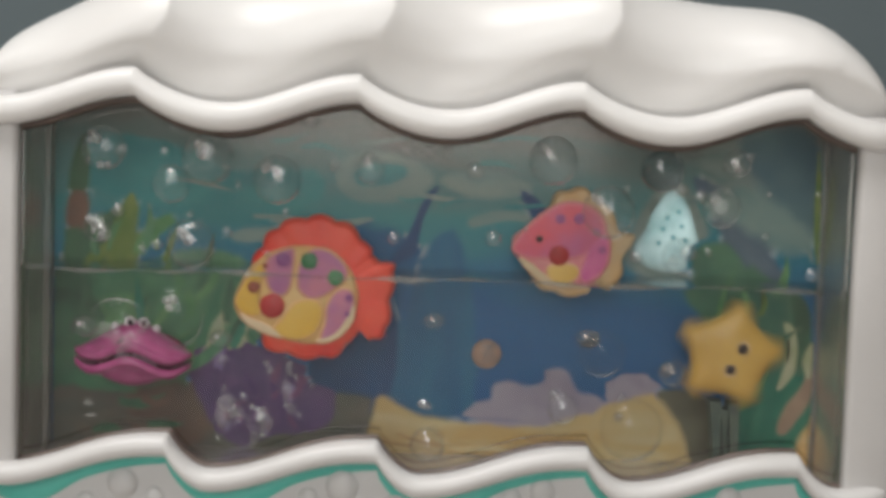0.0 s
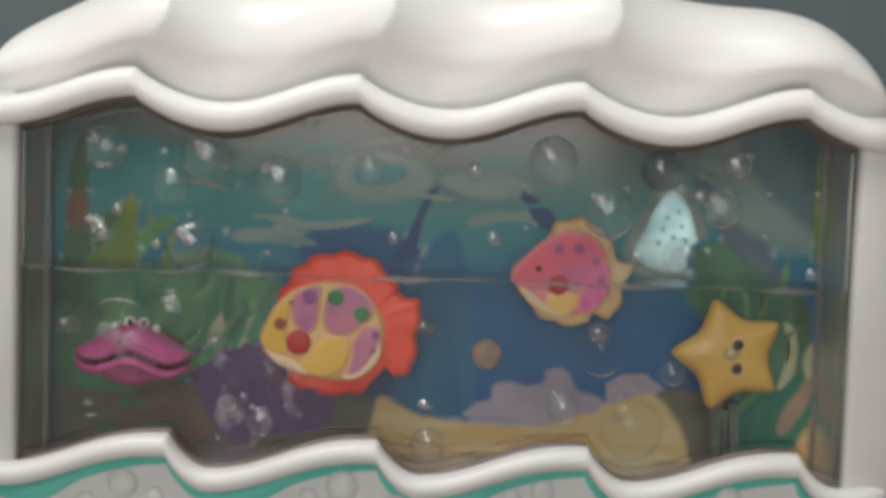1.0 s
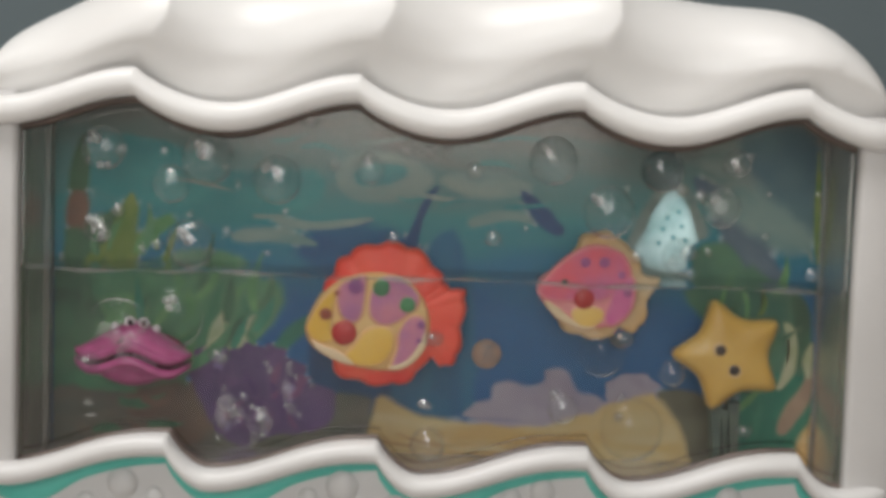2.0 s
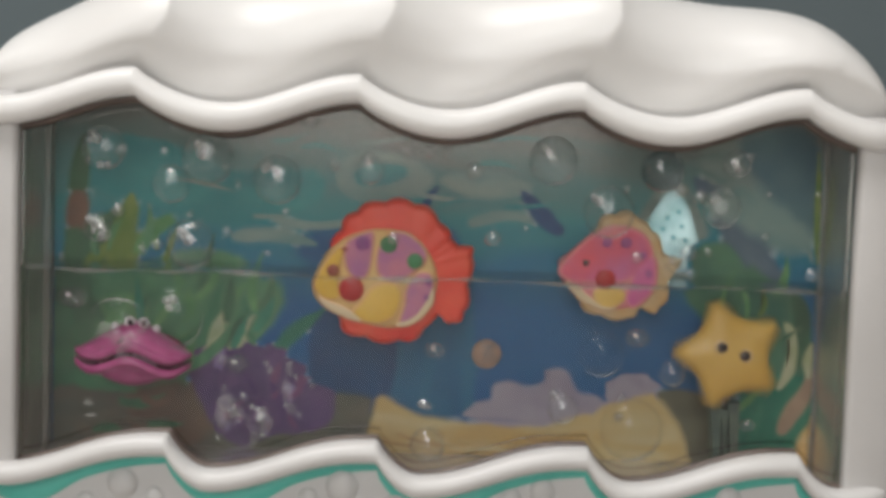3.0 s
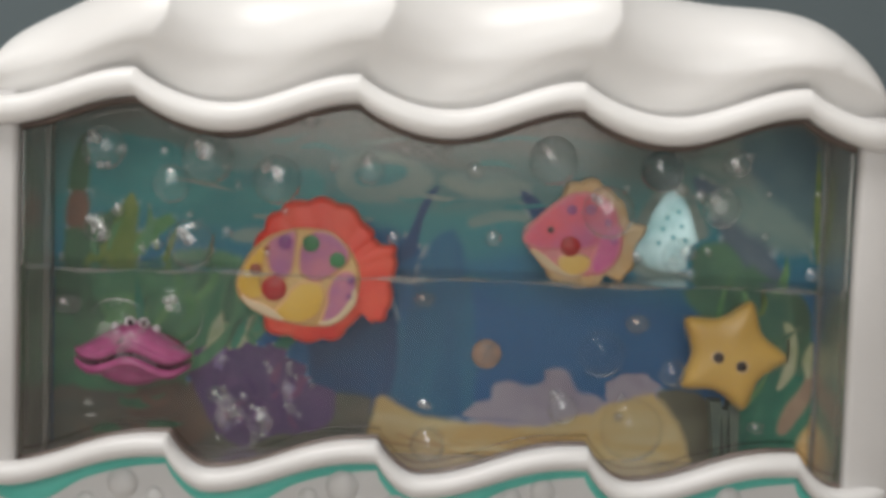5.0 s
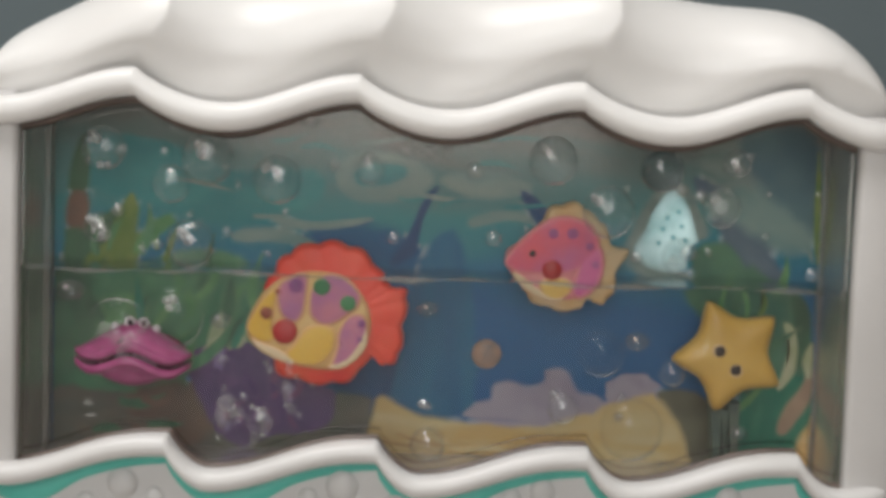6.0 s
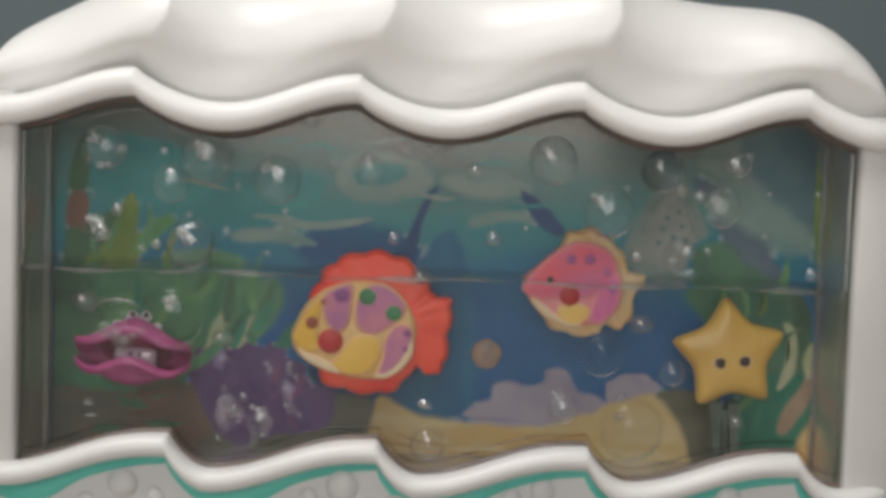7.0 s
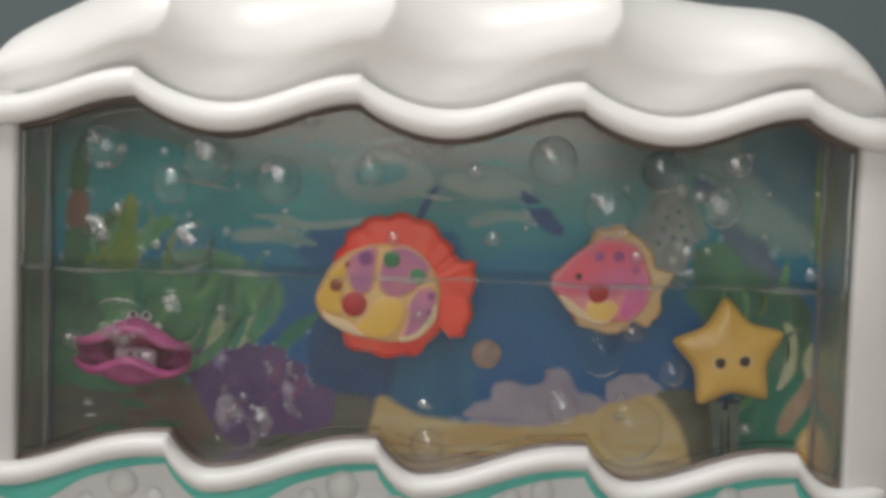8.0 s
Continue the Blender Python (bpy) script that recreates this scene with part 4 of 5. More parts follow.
motif("coral_print", [(0.0105, -0.0696), (0.0154, -0.0637), (0.0204, -0.062), (0.0211, -0.0568), (0.0271, -0.0544), (0.0349, -0.0564), (0.0407, -0.0539), (0.0412, -0.0501), (0.0489, -0.0492), (0.054, -0.0575), (0.0625, -0.0599), (0.0683, -0.067), (0.0587, -0.074), (0.0344, -0.072)], I_LILAC, "lilac coral", 4)
motif("coral_print", fringe(0.0756, -0.0572, 0.011, 0.007, 16, 0.08, 31), I_LILAC, "lilac coral", 3, 0.0007)
motif("sand_print", [(-0.0242, -0.0635), (-0.0076, -0.0685), (0.0168, -0.0717), (0.041, -0.0717), (0.0628, -0.0672), (0.0728, -0.0948), (-0.0176, -0.1001)], I_SAND, "tan sand", 4)
motif("sand_print", [(0.0617, -0.0672), (0.0735, -0.0602), (0.0866, -0.058), (0.0971, -0.0716), (0.1081, -0.0937), (0.0641, -0.0974)], I_SAND, "tan sand", 4)
motif("sand_print", [(0.0844, -0.0576), (0.0997, -0.056), (0.1136, -0.0711), (0.1147, -0.0934), (0.1026, -0.0938), (0.0937, -0.0695)], I_SANDSH, "shaded sand", 3)
# right weed and fish shape
I_MUTED = ink("muted_green", rgb(72, 118, 96), rgb(98, 144, 112), scale=60)
motif("weed_print", [(0.0911, -0.0121), (0.117, -0.0068), (0.135, -0.0172), (0.1451, -0.0433), (0.1465, -0.07), (0.116, -0.0755), (0.1123, -0.0444), (0.0959, -0.0229)], I_MUTED, "green weed", 4, 0.003)
motif("weed_print", [(0.1172, -0.0554), (0.1366, -0.0481), (0.1458, -0.0566), (0.1477, -0.0923), (0.1147, -0.0934)], I_SEAG, "sea-green weed", 3)
motif_around("wave_crest_print", GLOWHOLE, 0.0068, I_MIST, "misty grey swell round the light")
motif("wave_crest_print", [(0.0975, 0.0365), (0.1123, 0.0431), (0.1318, 0.0424), (0.129, 0.0306), (0.1133, 0.0236), (0.1001, 0.0258)], I_MIST, "misty grey swell", 5, 0.0045)
motif("swimmer_print", [(0.0948, 0.0256), (0.1046, 0.0233), (0.1206, 0.0086), (0.1326, -0.0129), (0.1215, -0.0089), (0.1055, 0.0059)], I_BLUEF, "slate blue diagonal shape")
motif("wave_crest_print", [(0.0975, 0.0174), (0.1176, 0.0237), (0.1385, 0.0153), (0.1448, 0.0029), (0.1333, -0.0023), (0.1141, 0.0067)], I_PALE, "broad pale swell", 5, 0.007)
motif("weed_print", [(0.096, -0.0021), (0.1078, 0.0027), (0.117, -0.0068), (0.1152, -0.0146), (0.0988, -0.014)], I_MUTED, "green weed", 5, 0.003)
motif("wave_crest_print", [(0.1206, 0.0086), (0.1313, 0.0124), (0.14, 0.0114), (0.1408, 0.0049), (0.1431, -0.006), (0.1361, 0.0026)], I_PALE, "pale wave")
motif("wave_print", [(0.1123, 0.0441), (0.1429, 0.0452), (0.1457, 0.0051), (0.1333, 0.0134), (0.1175, 0.0259)], I_MUTEB, "slate teal swell", 5, 0.006)
motif("weed_print", [(0.1345, -0.0172), (0.1421, -0.0213), (0.144, -0.0389), (0.1391, -0.0462), (0.1372, -0.0347)], I_DKGREEN, "dark leaf", 5, 0.002)
motif("weed_print", [(0.1325, -0.0287), (0.1365, -0.0303), (0.1387, -0.0391), (0.1371, -0.0498), (0.1312, -0.0549), (0.1337, -0.0437), (0.1342, -0.0359)], I_CREAMW, "pale leaf", 5, 0.002)
motif("weed_print", [(0.1316, -0.0709), (0.1338, -0.0619), (0.1403, -0.0532), (0.1451, -0.0433), (0.1465, -0.0539), (0.141, -0.0652), (0.1352, -0.0725)], I_ROSE, "rose leaf", 5, 0.0018)
motif("weed_print", [(0.1403, -0.0435), (0.1438, -0.0358), (0.1459, -0.0433), (0.1433, -0.0505)], I_CREAMW, "pale leaf", 5, 0.002)
motif("weed_print", [(0.1362, -0.0752), (0.142, -0.0674), (0.1467, -0.0577), (0.1483, -0.0699), (0.1448, -0.0789)], I_SEAG, "sea-green leaf", 5, 0.0018)
motif("weed_print", leaf(0.1449, -0.0059, 0.1425, 0.0376, 0.0022, 0.0), I_LIME, "lime edge strip", 1, 0.0017)
motif("sand_print", [(0.1392, -0.0769), (0.1431, -0.0689), (0.1486, -0.0598), (0.1525, -0.0597), (0.1541, -0.0876), (0.1397, -0.0881)], I_SAND, "tan sand", 3)

# brush strokes
BRUSH = random.Random(7)


def strokes(name, count, xs, zs, length, width, lean, inks, label):
    """Loose painted strokes over a stretch of the picture."""
    for i in range(count):
        x, z = BRUSH.uniform(*xs), BRUSH.uniform(*zs)
        a, n = radians(BRUSH.uniform(*lean)), BRUSH.uniform(*length)
        w = BRUSH.uniform(*width)
        motif(name, leaf(x, z, x + n * math.cos(a), z + n * math.sin(a), w, BRUSH.uniform(-0.15, 0.15) * n), inks[i % len(inks)], label, 1, min(0.0026, w * 1.1))


I_DEEPP = ink("deep_purple", rgb(82, 50, 108), rgb(100, 64, 122), scale=90)
I_PLUM = ink("plum", rgb(116, 70, 112), rgb(138, 86, 128), scale=90)
I_LIGHTS = ink("light_sand", rgb(216, 192, 138), rgb(232, 214, 168), scale=90)
I_OCHRE = ink("ochre", rgb(186, 148, 94), rgb(204, 166, 110), scale=90)
strokes("wave_stroke_print", 18, (-0.13, 0.045), (0.0, 0.040), (0.012, 0.030), (0.0006, 0.0013), (-12, 14), (I_PALE, I_TEALD, I_TEALD), "brushed wave streak")
strokes("weed_stroke_print", 16, (-0.146, -0.092), (-0.060, -0.034), (0.014, 0.034), (0.0018, 0.0038), (45, 120), (I_DKGREEN, I_MIDGREEN, I_DKGREEN, I_GREEN), "brushed weed blade")
strokes("weed_stroke_print", 12, (-0.125, -0.070), (-0.052, -0.020), (0.010, 0.024), (0.0016, 0.003), (50, 115), (I_MIDGREEN, I_SEAG, I_MIDGREEN, I_DKGREEN), "brushed weed blade")
strokes("weed_stroke_print", 7, (-0.142, -0.085), (-0.018, -0.008), (0.008, 0.020), (0.0010, 0.0022), (30, 110), (I_LIME, I_GREEN, I_MIDGREEN), "brushed weed blade")
strokes("kelp_stroke_print", 7, (0.108, 0.126), (-0.078, -0.036), (0.014, 0.034), (0.0013, 0.0028), (48, 105), (I_SEAG, I_DKGREEN, I_MIDGREEN), "brushed kelp blade")
strokes("kelp_stroke_print", 4, (0.112, 0.134), (-0.030, -0.008), (0.010, 0.022), (0.0010, 0.0022), (60, 140), (I_MIDGREEN, I_DKGREEN, I_LIME), "brushed kelp blade")
strokes("coral_stroke_print", 26, (-0.086, -0.054), (-0.079, -0.058), (0.004, 0.010), (0.0009, 0.0022), (30, 150), (I_DEEPP, I_PLUM, I_PURPLE), "coral branch stroke")
strokes("sand_stroke_print", 6, (-0.022, 0.040), (-0.084, -0.075), (0.012, 0.028), (0.0006, 0.0012), (-14, 6), (I_OCHRE, I_LIGHTS), "sand ripple stroke")
strokes("seabed_stroke_print", 7, (-0.145, -0.112), (-0.080, -0.066), (0.010, 0.026), (0.0016, 0.003), (-12, 12), (I_DKGREEN, I_BROWN, I_RUST), "sea bed stroke")
for x, z in ((0.0857, 0.0107), (0.0899, 0.013), (0.0912, 0.0076), (0.0841, 0.0063), (0.0882, 0.0032), (0.0828, 0.0008), (0.093, 0.0022)):
    motif("bubble_dot_print", fringe(x, z, 0.0006, 0.0006, 10, 0.0, 1), I_TEALD, "small dark dot", 1, 0.0005)

# button and star post
bx, bz = 0.0182, -0.0446
bm = bmesh.new()
dome(bm, bx, bz, 0.0496, 0.0058, 0.0022)
part("pivot_button", bm, BUTTON, toy, "rusty grey-brown pivot button")
bm = bmesh.new()
for x0, x1, z1 in ((0.1030, 0.1062, -0.0560), (0.1074, 0.1086, -0.0590), (0.1098, 0.1130, -0.0565)):
    grid(bm, [[(x0 - 0.0015, y, z1), (x1 - 0.0002, y, z1), (x1, y, -0.0842), (x0 + 0.0012, y, -0.0842)] for y in (0.026, 0.034)], close_v=True)
    bm.verts.ensure_lookup_table()
    bm.faces.new(bm.verts[-8:-4])
    bm.faces.new(bm.verts[-4:])
sharp(part("star_post", bm, STEM, toy, "dark green clear post under the starfish"))

# ---------------------------------------------------------------- water


def water():
    bm = bmesh.new()
    zw, nx, ny = -0.0122, 150, 14
    x0, x1, y0, y1 = -0.1502, 0.1457, 0.0052, 0.0492

    def level(x, y):
        edge = min(1.0, abs(y - y0) / 0.003)
        return zw + 0.0005 * math.sin(x * 130) * math.cos(y * 160 + x * 40) + 0.0004 * math.sin(x * 61 + 1) + 0.0007 * (1 - edge)

    rows = [[(x0 + (x1 - x0) * i / nx, y0 + (y1 - y0) * j / ny, level(x0 + (x1 - x0) * i / nx, y0 + (y1 - y0) * j / ny)) for j in range(ny + 1)] for i in range(nx + 1)]
    vs = grid(bm, rows)
    low = {}
    for i in range(nx + 1):
        for j in (0, ny):
            low[i, j] = bm.verts.new((rows[i][j][0], rows[i][j][1], -0.084))
    for i in range(nx):
        for j in (ny,):
            bm.faces.new((vs[i][j], vs[i + 1][j], low[i + 1, j], low[i, j])).material_index = 1
    ob = part("water", bm, WATER, None, "clear still water half filling the tank")
    ob.data.materials.append(WATERSIDE)
    return tagged(ob, "", "water", "", "structure")


water()
# bright meniscus along the window


def meniscus():
    bm = bmesh.new()
    rows = []
    for i in range(241):
        x = -0.1495 + 0.2945 * i / 240
        z = -0.0118 + 0.00045 * math.sin(x * 70 + 0.6) + 0.00025 * math.sin(x * 210)
        h = 0.00015 + 0.0012 * abs(math.sin(x * 47 + 2) * math.sin(x * 113)) ** 1.5
        rows.append([(x, 0.0051, z + h), (x, 0.0058, z + h * 0.3), (x, 0.0066, z - h), (x, 0.0051, z - h)])
    grid(bm, rows, close_v=True)
    part("water_meniscus", bm, MENISCUS, bpy.data.objects["water"], "bright rim of the water at the window")


meniscus()

# ---------------------------------------------------------------- moving figures
G = 0.000207


def pts(*flat, ox=0, oz=0, k=1.0):
    """Pairs on the modelling grid, z up, about a figure's middle."""
    return [((flat[i] - ox) * G * k, (oz - flat[i + 1]) * G * k) for i in range(0, len(flat), 2)]


def frilled(outline, amp, lobes):
    """Scallop a closed curve."""
    n = len(outline)
    c = sum((Vector(p) for p in outline), Vector((0, 0))) / n
    out = []
    for i, p in enumerate(outline):
        d = Vector(p) - c
        out.append(c + d * (1 + amp * (abs(math.sin(math.pi * lobes * i / n)) - 0.5)))
    return out


def slab(name, outline, material, parent, y0, y1, label="", edge=0.12, ribs=0):
    bm = bmesh.new()
    pillow(bm, outline, y0, y1, edge, 5, ribs)
    return part(name, bm, material, parent, label)


def patch(outline, material, parent, y, label, soft=0.0014, proud=0.0003):
    """A slightly raised field of paint whose border is sprayed softly into the body's colour."""
    line = [Vector(p) for p in outline]
    n = len(line)
    if sum(line[i].x * line[(i + 1) % n].y - line[(i + 1) % n].x * line[i].y for i in range(n)) < 0:
        line.reverse()
    bm = bmesh.new()
    lay = bm.verts.layers.float.new("feather")
    rings = []
    for off, val, h in ((0.7, 0.0, -0.0010), (0.7, 0.0, 0.1), (0.0, 0.6, 0.7), (-0.6, 1.0, 1.0)):
        row = []
        for i, p in enumerate(line):
            d = (line[(i + 1) % n] - line[i - 1]).normalized()
            q = p + Vector((d.y, -d.x)) * off * soft
            v = bm.verts.new((q.x, y - (proud * h if h > 0 else h), q.y))
            v[lay] = val
            row.append(v)
        rings.append(row)
    for a, b in zip(rings, rings[1:]):
        for i in range(n):
            bm.faces.new((a[i], a[(i + 1) % n], b[(i + 1) % n], b[i]))
    bmesh.ops.triangulate(bm, faces=[bm.faces.new(rings[-1])])
    return part("patch", bm, material, parent, label)


def spot(name, x, z, r, material, parent, y, label="", depth=0.4):
    bm = bmesh.new()
    dome(bm, x, z, y, r, r * depth, 20, 6)
    return part(name, bm, material, parent, label)


def big_fish():
    f = thing("toy_fish", (0, 0, 0), "orange-finned yellow and mauve plastic toy fish with red cheek", "toy fish", "toy fish in the tank")
    o = dict(ox=640, oz=580)
    fin = rounded(pts(548, 505, 580, 468, 640, 450, 700, 462, 742, 505, 752, 524, 786, 536, 782, 590, 776, 648, 750, 668, 726, 654, 690, 695, 630, 704, 560, 684, 540, 620, 530, 560, **o), 9)
    slab("fins", frilled(fin, 0.055, 18), ORANGE, f, 0.0045, -0.002, "coral-orange scalloped fins and tail", 0.1, 18)
    body = rounded(pts(502, 603, 513, 572, 532, 540, 566, 512, 620, 498, 672, 506, 712, 540, 728, 588, 716, 636, 690, 668, 640, 678, 585, 668, 540, 652, 511, 632, **o), 6)
    slab("body", body, STRAW, f, 0.006, -0.0048, "cream-edged flat body", 0.1)
    yf = -0.0046
    for flat, paint, lab, soft in (
            ((510, 604, 522, 574, 540, 548, 556, 536, 552, 570, 550, 600, 552, 622, 528, 624), YELLOW, "yellow face", 0.0009),
            ((565, 527, 588, 513, 608, 509, 607, 543, 602, 575, 590, 588, 572, 580, 563, 556), PURPLE, "mauve patch", 0.0014),
            ((624, 530, 644, 508, 672, 511, 700, 536, 700, 556, 688, 568, 665, 585, 642, 591, 622, 578, 619, 552), PURPLE, "mauve patch", 0.0014),
            ((688, 580, 709, 578, 716, 600, 706, 628, 684, 656, 662, 664, 670, 634, 672, 606), PURPLE, "mauve patch", 0.0014),
            ((592, 634, 612, 606, 637, 597, 656, 603, 660, 622, 650, 650, 626, 664, 596, 662, 580, 648), YELLOW, "yellow patch", 0.0014),
            ((518, 624, 536, 632, 560, 640, 584, 654, 590, 664, 560, 656, 530, 640), CREAM, "cream chin", 0.0006),
            ((654, 667, 686, 652, 706, 624, 716, 602, 717, 628, 696, 656, 670, 670), CREAM, "cream belly crescent", 0.0006)):
        patch(rounded(pts(*flat, **o)), paint, f, yf - 0.0002, lab, soft)
    yd = yf - 0.0005
    for x, z, r, m, lab in ((574, 608, 22, RED, "round red cheek"), (637, 527, 15, GREEN, "green dot"), (684, 555, 14, GREEN, "green dot"), (592, 526, 13, DVIOLET, "violet dot"),
                            (541, 576, 11, BROWN, "brown eye"), (560, 538, 5, BROWN, "brown dot"), (709, 590, 7, DVIOLET, "violet dot"), (706, 618, 5, DVIOLET, "violet dot")):
        (px, pz), = pts(x, z, **o)
        spot("dot", px, pz, r * G, m, f, yd, lab, 0.18)
    return f


def small_fish():
    f = thing("toy_fish", (0, 0, 0), "pink and cream plastic toy fish with red cheek", "toy fish", "toy fish in the tank")
    o = dict(ox=1028, oz=506, k=0.945)
    fin = rounded(pts(985, 430, 1010, 406, 1050, 402, 1075, 420, 1100, 440, 1118, 478, 1150, 490, 1130, 520, 1124, 562, 1104, 590, 1072, 585, 1056, 604, 1010, 604, 970, 590, 950, 560, 960, 500, **o), 8)
    slab("fins", frilled(fin, 0.06, 13), APRICOT, f, 0.004, -0.0018, "cream scalloped fins and tail", 0.1, 15)
    body = rounded(pts(916, 500, 940, 478, 975, 446, 1010, 426, 1050, 428, 1084, 450, 1098, 492, 1094, 540, 1070, 574, 1030, 586, 985, 578, 945, 552, 924, 535, **o), 6)
    slab("body", body, BLUSH, f, 0.005, -0.004, "cream-edged flat body", 0.1)
    yf = -0.0038
    for flat, paint, lab, soft in (
            ((919, 512, 940, 482, 975, 450, 1010, 431, 1048, 433, 1076, 450, 1086, 484, 1064, 512, 1034, 528, 990, 530, 950, 531, 928, 524), PINK, "pink face and back", 0.0016),
            ((1062, 500, 1090, 486, 1094, 528, 1080, 558, 1056, 574, 1046, 562, 1054, 532), MAGENTA, "magenta flank", 0.0018),
            ((984, 552, 1002, 545, 1030, 546, 1040, 558, 1028, 574, 1006, 580, 988, 570), BELLY, "yellow belly", 0.0012),
            ((930, 534, 954, 546, 974, 562, 1000, 578, 1026, 581, 1004, 585, 968, 573, 944, 554), CREAM, "cream chin", 0.0006)):
        patch(rounded(pts(*flat, **o)), paint, f, yf - 0.0002, lab, soft)
    yd = yf - 0.0005
    for x, z, r, m, lab in ((1003, 527, 18, RED, "round red cheek"), (1039, 457, 10, FAINT, "faded violet dot"), (1003, 458, 9, FAINT, "faded violet dot"), (965, 497, 6, BLACK, "dark eye"), (1072, 480, 7, FAINT, "faded violet dot"),
                            (1084, 514, 7, FAINT, "faded violet dot")):
        (px, pz), = pts(x, z, **o)
        spot("dot", px, pz, r * G, m, f, yd, lab, 0.18)
    return f


def starfish():
    s = thing("toy_starfish", (0, 0, 0), "amber yellow plastic toy starfish with two dark eyes", "toy starfish")
    tips = []
    for i in range(10):
        a = math.pi / 2 + math.pi * i / 5
        r = 0.0232 if i % 2 == 0 else 0.0136
        tips.append(Vector((r * math.cos(a), r * math.sin(a))))
    out = [tips[i].lerp(tips[(i + 1) % 10], k / 10) for i in range(10) for k in range(10)]
    for _ in range(7):
        out = [(out[i - 1] + 2 * out[i] + out[(i + 1) % 100]) / 4 for i in range(100)]
    bm = bmesh.new()
    rows = []
    for q, y in ((0.92, 0.004), (1.0, 0.0018), (0.985, -0.0004), (0.94, -0.0022), (0.86, -0.0034), (0.7, -0.0040), (0.4, -0.0044), (0.18, -0.0045)):
        rows.append([(p[0] * q, y, p[1] * q) for p in out])
    vs = grid(bm, rows, close_v=True)
    for row, y in ((vs[0], 0.004), (vs[-1], -0.0046)):
        mid = bm.verts.new((0, y, 0))
        for i in range(100):
            bm.faces.new((row[i], row[(i + 1) % 100], mid))
    part("body", bm, STAR, s)
    for x in (-0.0044, 0.0046):
        spot("eye_ring", x, -0.0020, 0.0031, STARPALE, s, -0.0042, "pale worn ring round the eye", 0.14)
        spot("eye", x, -0.0020, 0.0021, BLACK, s, -0.0044, "dark eye", 0.35)
    return s


def half_shell(upper):
    """One half of the clam: a bulging shell that ends in a thick rolled lip with a wavy mouth line."""
    bm = bmesh.new()
    rows, lips = [], []
    n, m = 56, 16
    for i in range(n + 1):
        k = -1 + 2 * i / n
        w = math.sqrt(max(0.0, 1 - k * k))
        x = 0.0214 * k
        lip = 0.0021 * math.cos(k * 1.5 * math.pi) * min(1, w * 1.6) - 0.0004
        front = -(0.0022 + 0.0082 * w ** 0.8)
        row = []
        for j in range(m + 1):
            a = math.pi * j / m
            side = math.cos(a)
            y = front * math.copysign(abs(side) ** 0.8, side)
            if upper:
                z = (lip + 0.0004) * (1 - math.sin(a)) + (0.0006 + 0.0114 * (1 - abs(k) ** 1.4) ** 1.2) * math.sin(a) ** 0.85
            else:
                z = (lip - 0.0004) * (1 - math.sin(a)) - (0.0006 + 0.0100 * (1 - abs(k) ** 1.8) ** 1.1) * math.sin(a) ** 0.85
            row.append((x, y, z))
        rows.append(row)
        rr = 0.0009 + 0.0011 * w
        zc = lip + (rr * 0.95 if upper else -rr * 0.95)
        lips.append([(x, front * 1.04 + rr * math.cos(b), zc + rr * math.sin(b)) for b in (2 * math.pi * q / 10 for q in range(10))])
    grid(bm, rows)
    grid(bm, lips, close_v=True)
    return bm


def clam():
    c = thing("toy_clam", (0, 0, 0), "orchid purple plastic toy clam with small white eyes", "toy clam")
    low = part("lower_shell", half_shell(False), CLAM, c, "orchid lower lip and shell")
    up = part("upper_shell", half_shell(True), CLAM, c, "orchid upper lip and shell")
    for x in (-0.0015, 0.0035):
        spot("eye", x, 0.0118, 0.0022, EYEW, up, -0.0040, "white eye", 0.9)
        spot("pupil", x + 0.0003, 0.0119, 0.0011, BLACK, up, -0.0056, "black pupil", 0.6)
    for x in (-0.0075, 0.0078):
        spot("bump", x, 0.0094, 0.0016, EYEW, up, -0.001, "pale bump", 0.9)
    bm = bmesh.new()
    ellipsoid(bm, (0, 0.0075, 0.001), (0.0185, 0.003, 0.0085))
    part("mouth_lining", bm, CLAMIN, c, "dark maroon mouth")
    bm = bmesh.new()
    ellipsoid(bm, (0, -0.0012, 0.0022), (0.0180, 0.0076, 0.0016))
    part("palate", bm, CLAMIN, up, "dark maroon roof of the mouth")
    bm = bmesh.new()
    box(bm, -0.0072, 0.0086, -0.0045, 0.003, -0.0058, 0.0042, 0.0024, 3)
    p = part("pearl", bm, PEARL, c, "grey pearly face inside the mouth")
    for x in (-0.0006, 0.0026):
        spot("pearl_eye", x, 0.0016, 0.0008, BLACK, p, -0.0043, "dark eye", 0.5)
    return c, up


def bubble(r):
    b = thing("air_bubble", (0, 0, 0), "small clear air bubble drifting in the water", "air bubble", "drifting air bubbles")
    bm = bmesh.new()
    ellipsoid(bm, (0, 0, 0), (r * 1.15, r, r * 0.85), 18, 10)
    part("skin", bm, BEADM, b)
    # the highlight is a white-painted spot on the skin
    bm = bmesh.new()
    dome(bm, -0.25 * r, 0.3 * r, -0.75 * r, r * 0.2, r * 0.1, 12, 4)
    part("glint", bm, EYEW, b, "white spot painted as the bubble's highlight")
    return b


FISH, FRY, STARFISH = big_fish(), small_fish(), starfish()
CLAMT, JAW = clam()
BUBBLES = [bubble(r) for r in (0.0045, 0.0034, 0.004, 0.0036, 0.0028)]


def glide(ob, y, rows):
    walk(ob, [(t, pose(x, y, z)) for t, x, z in rows])


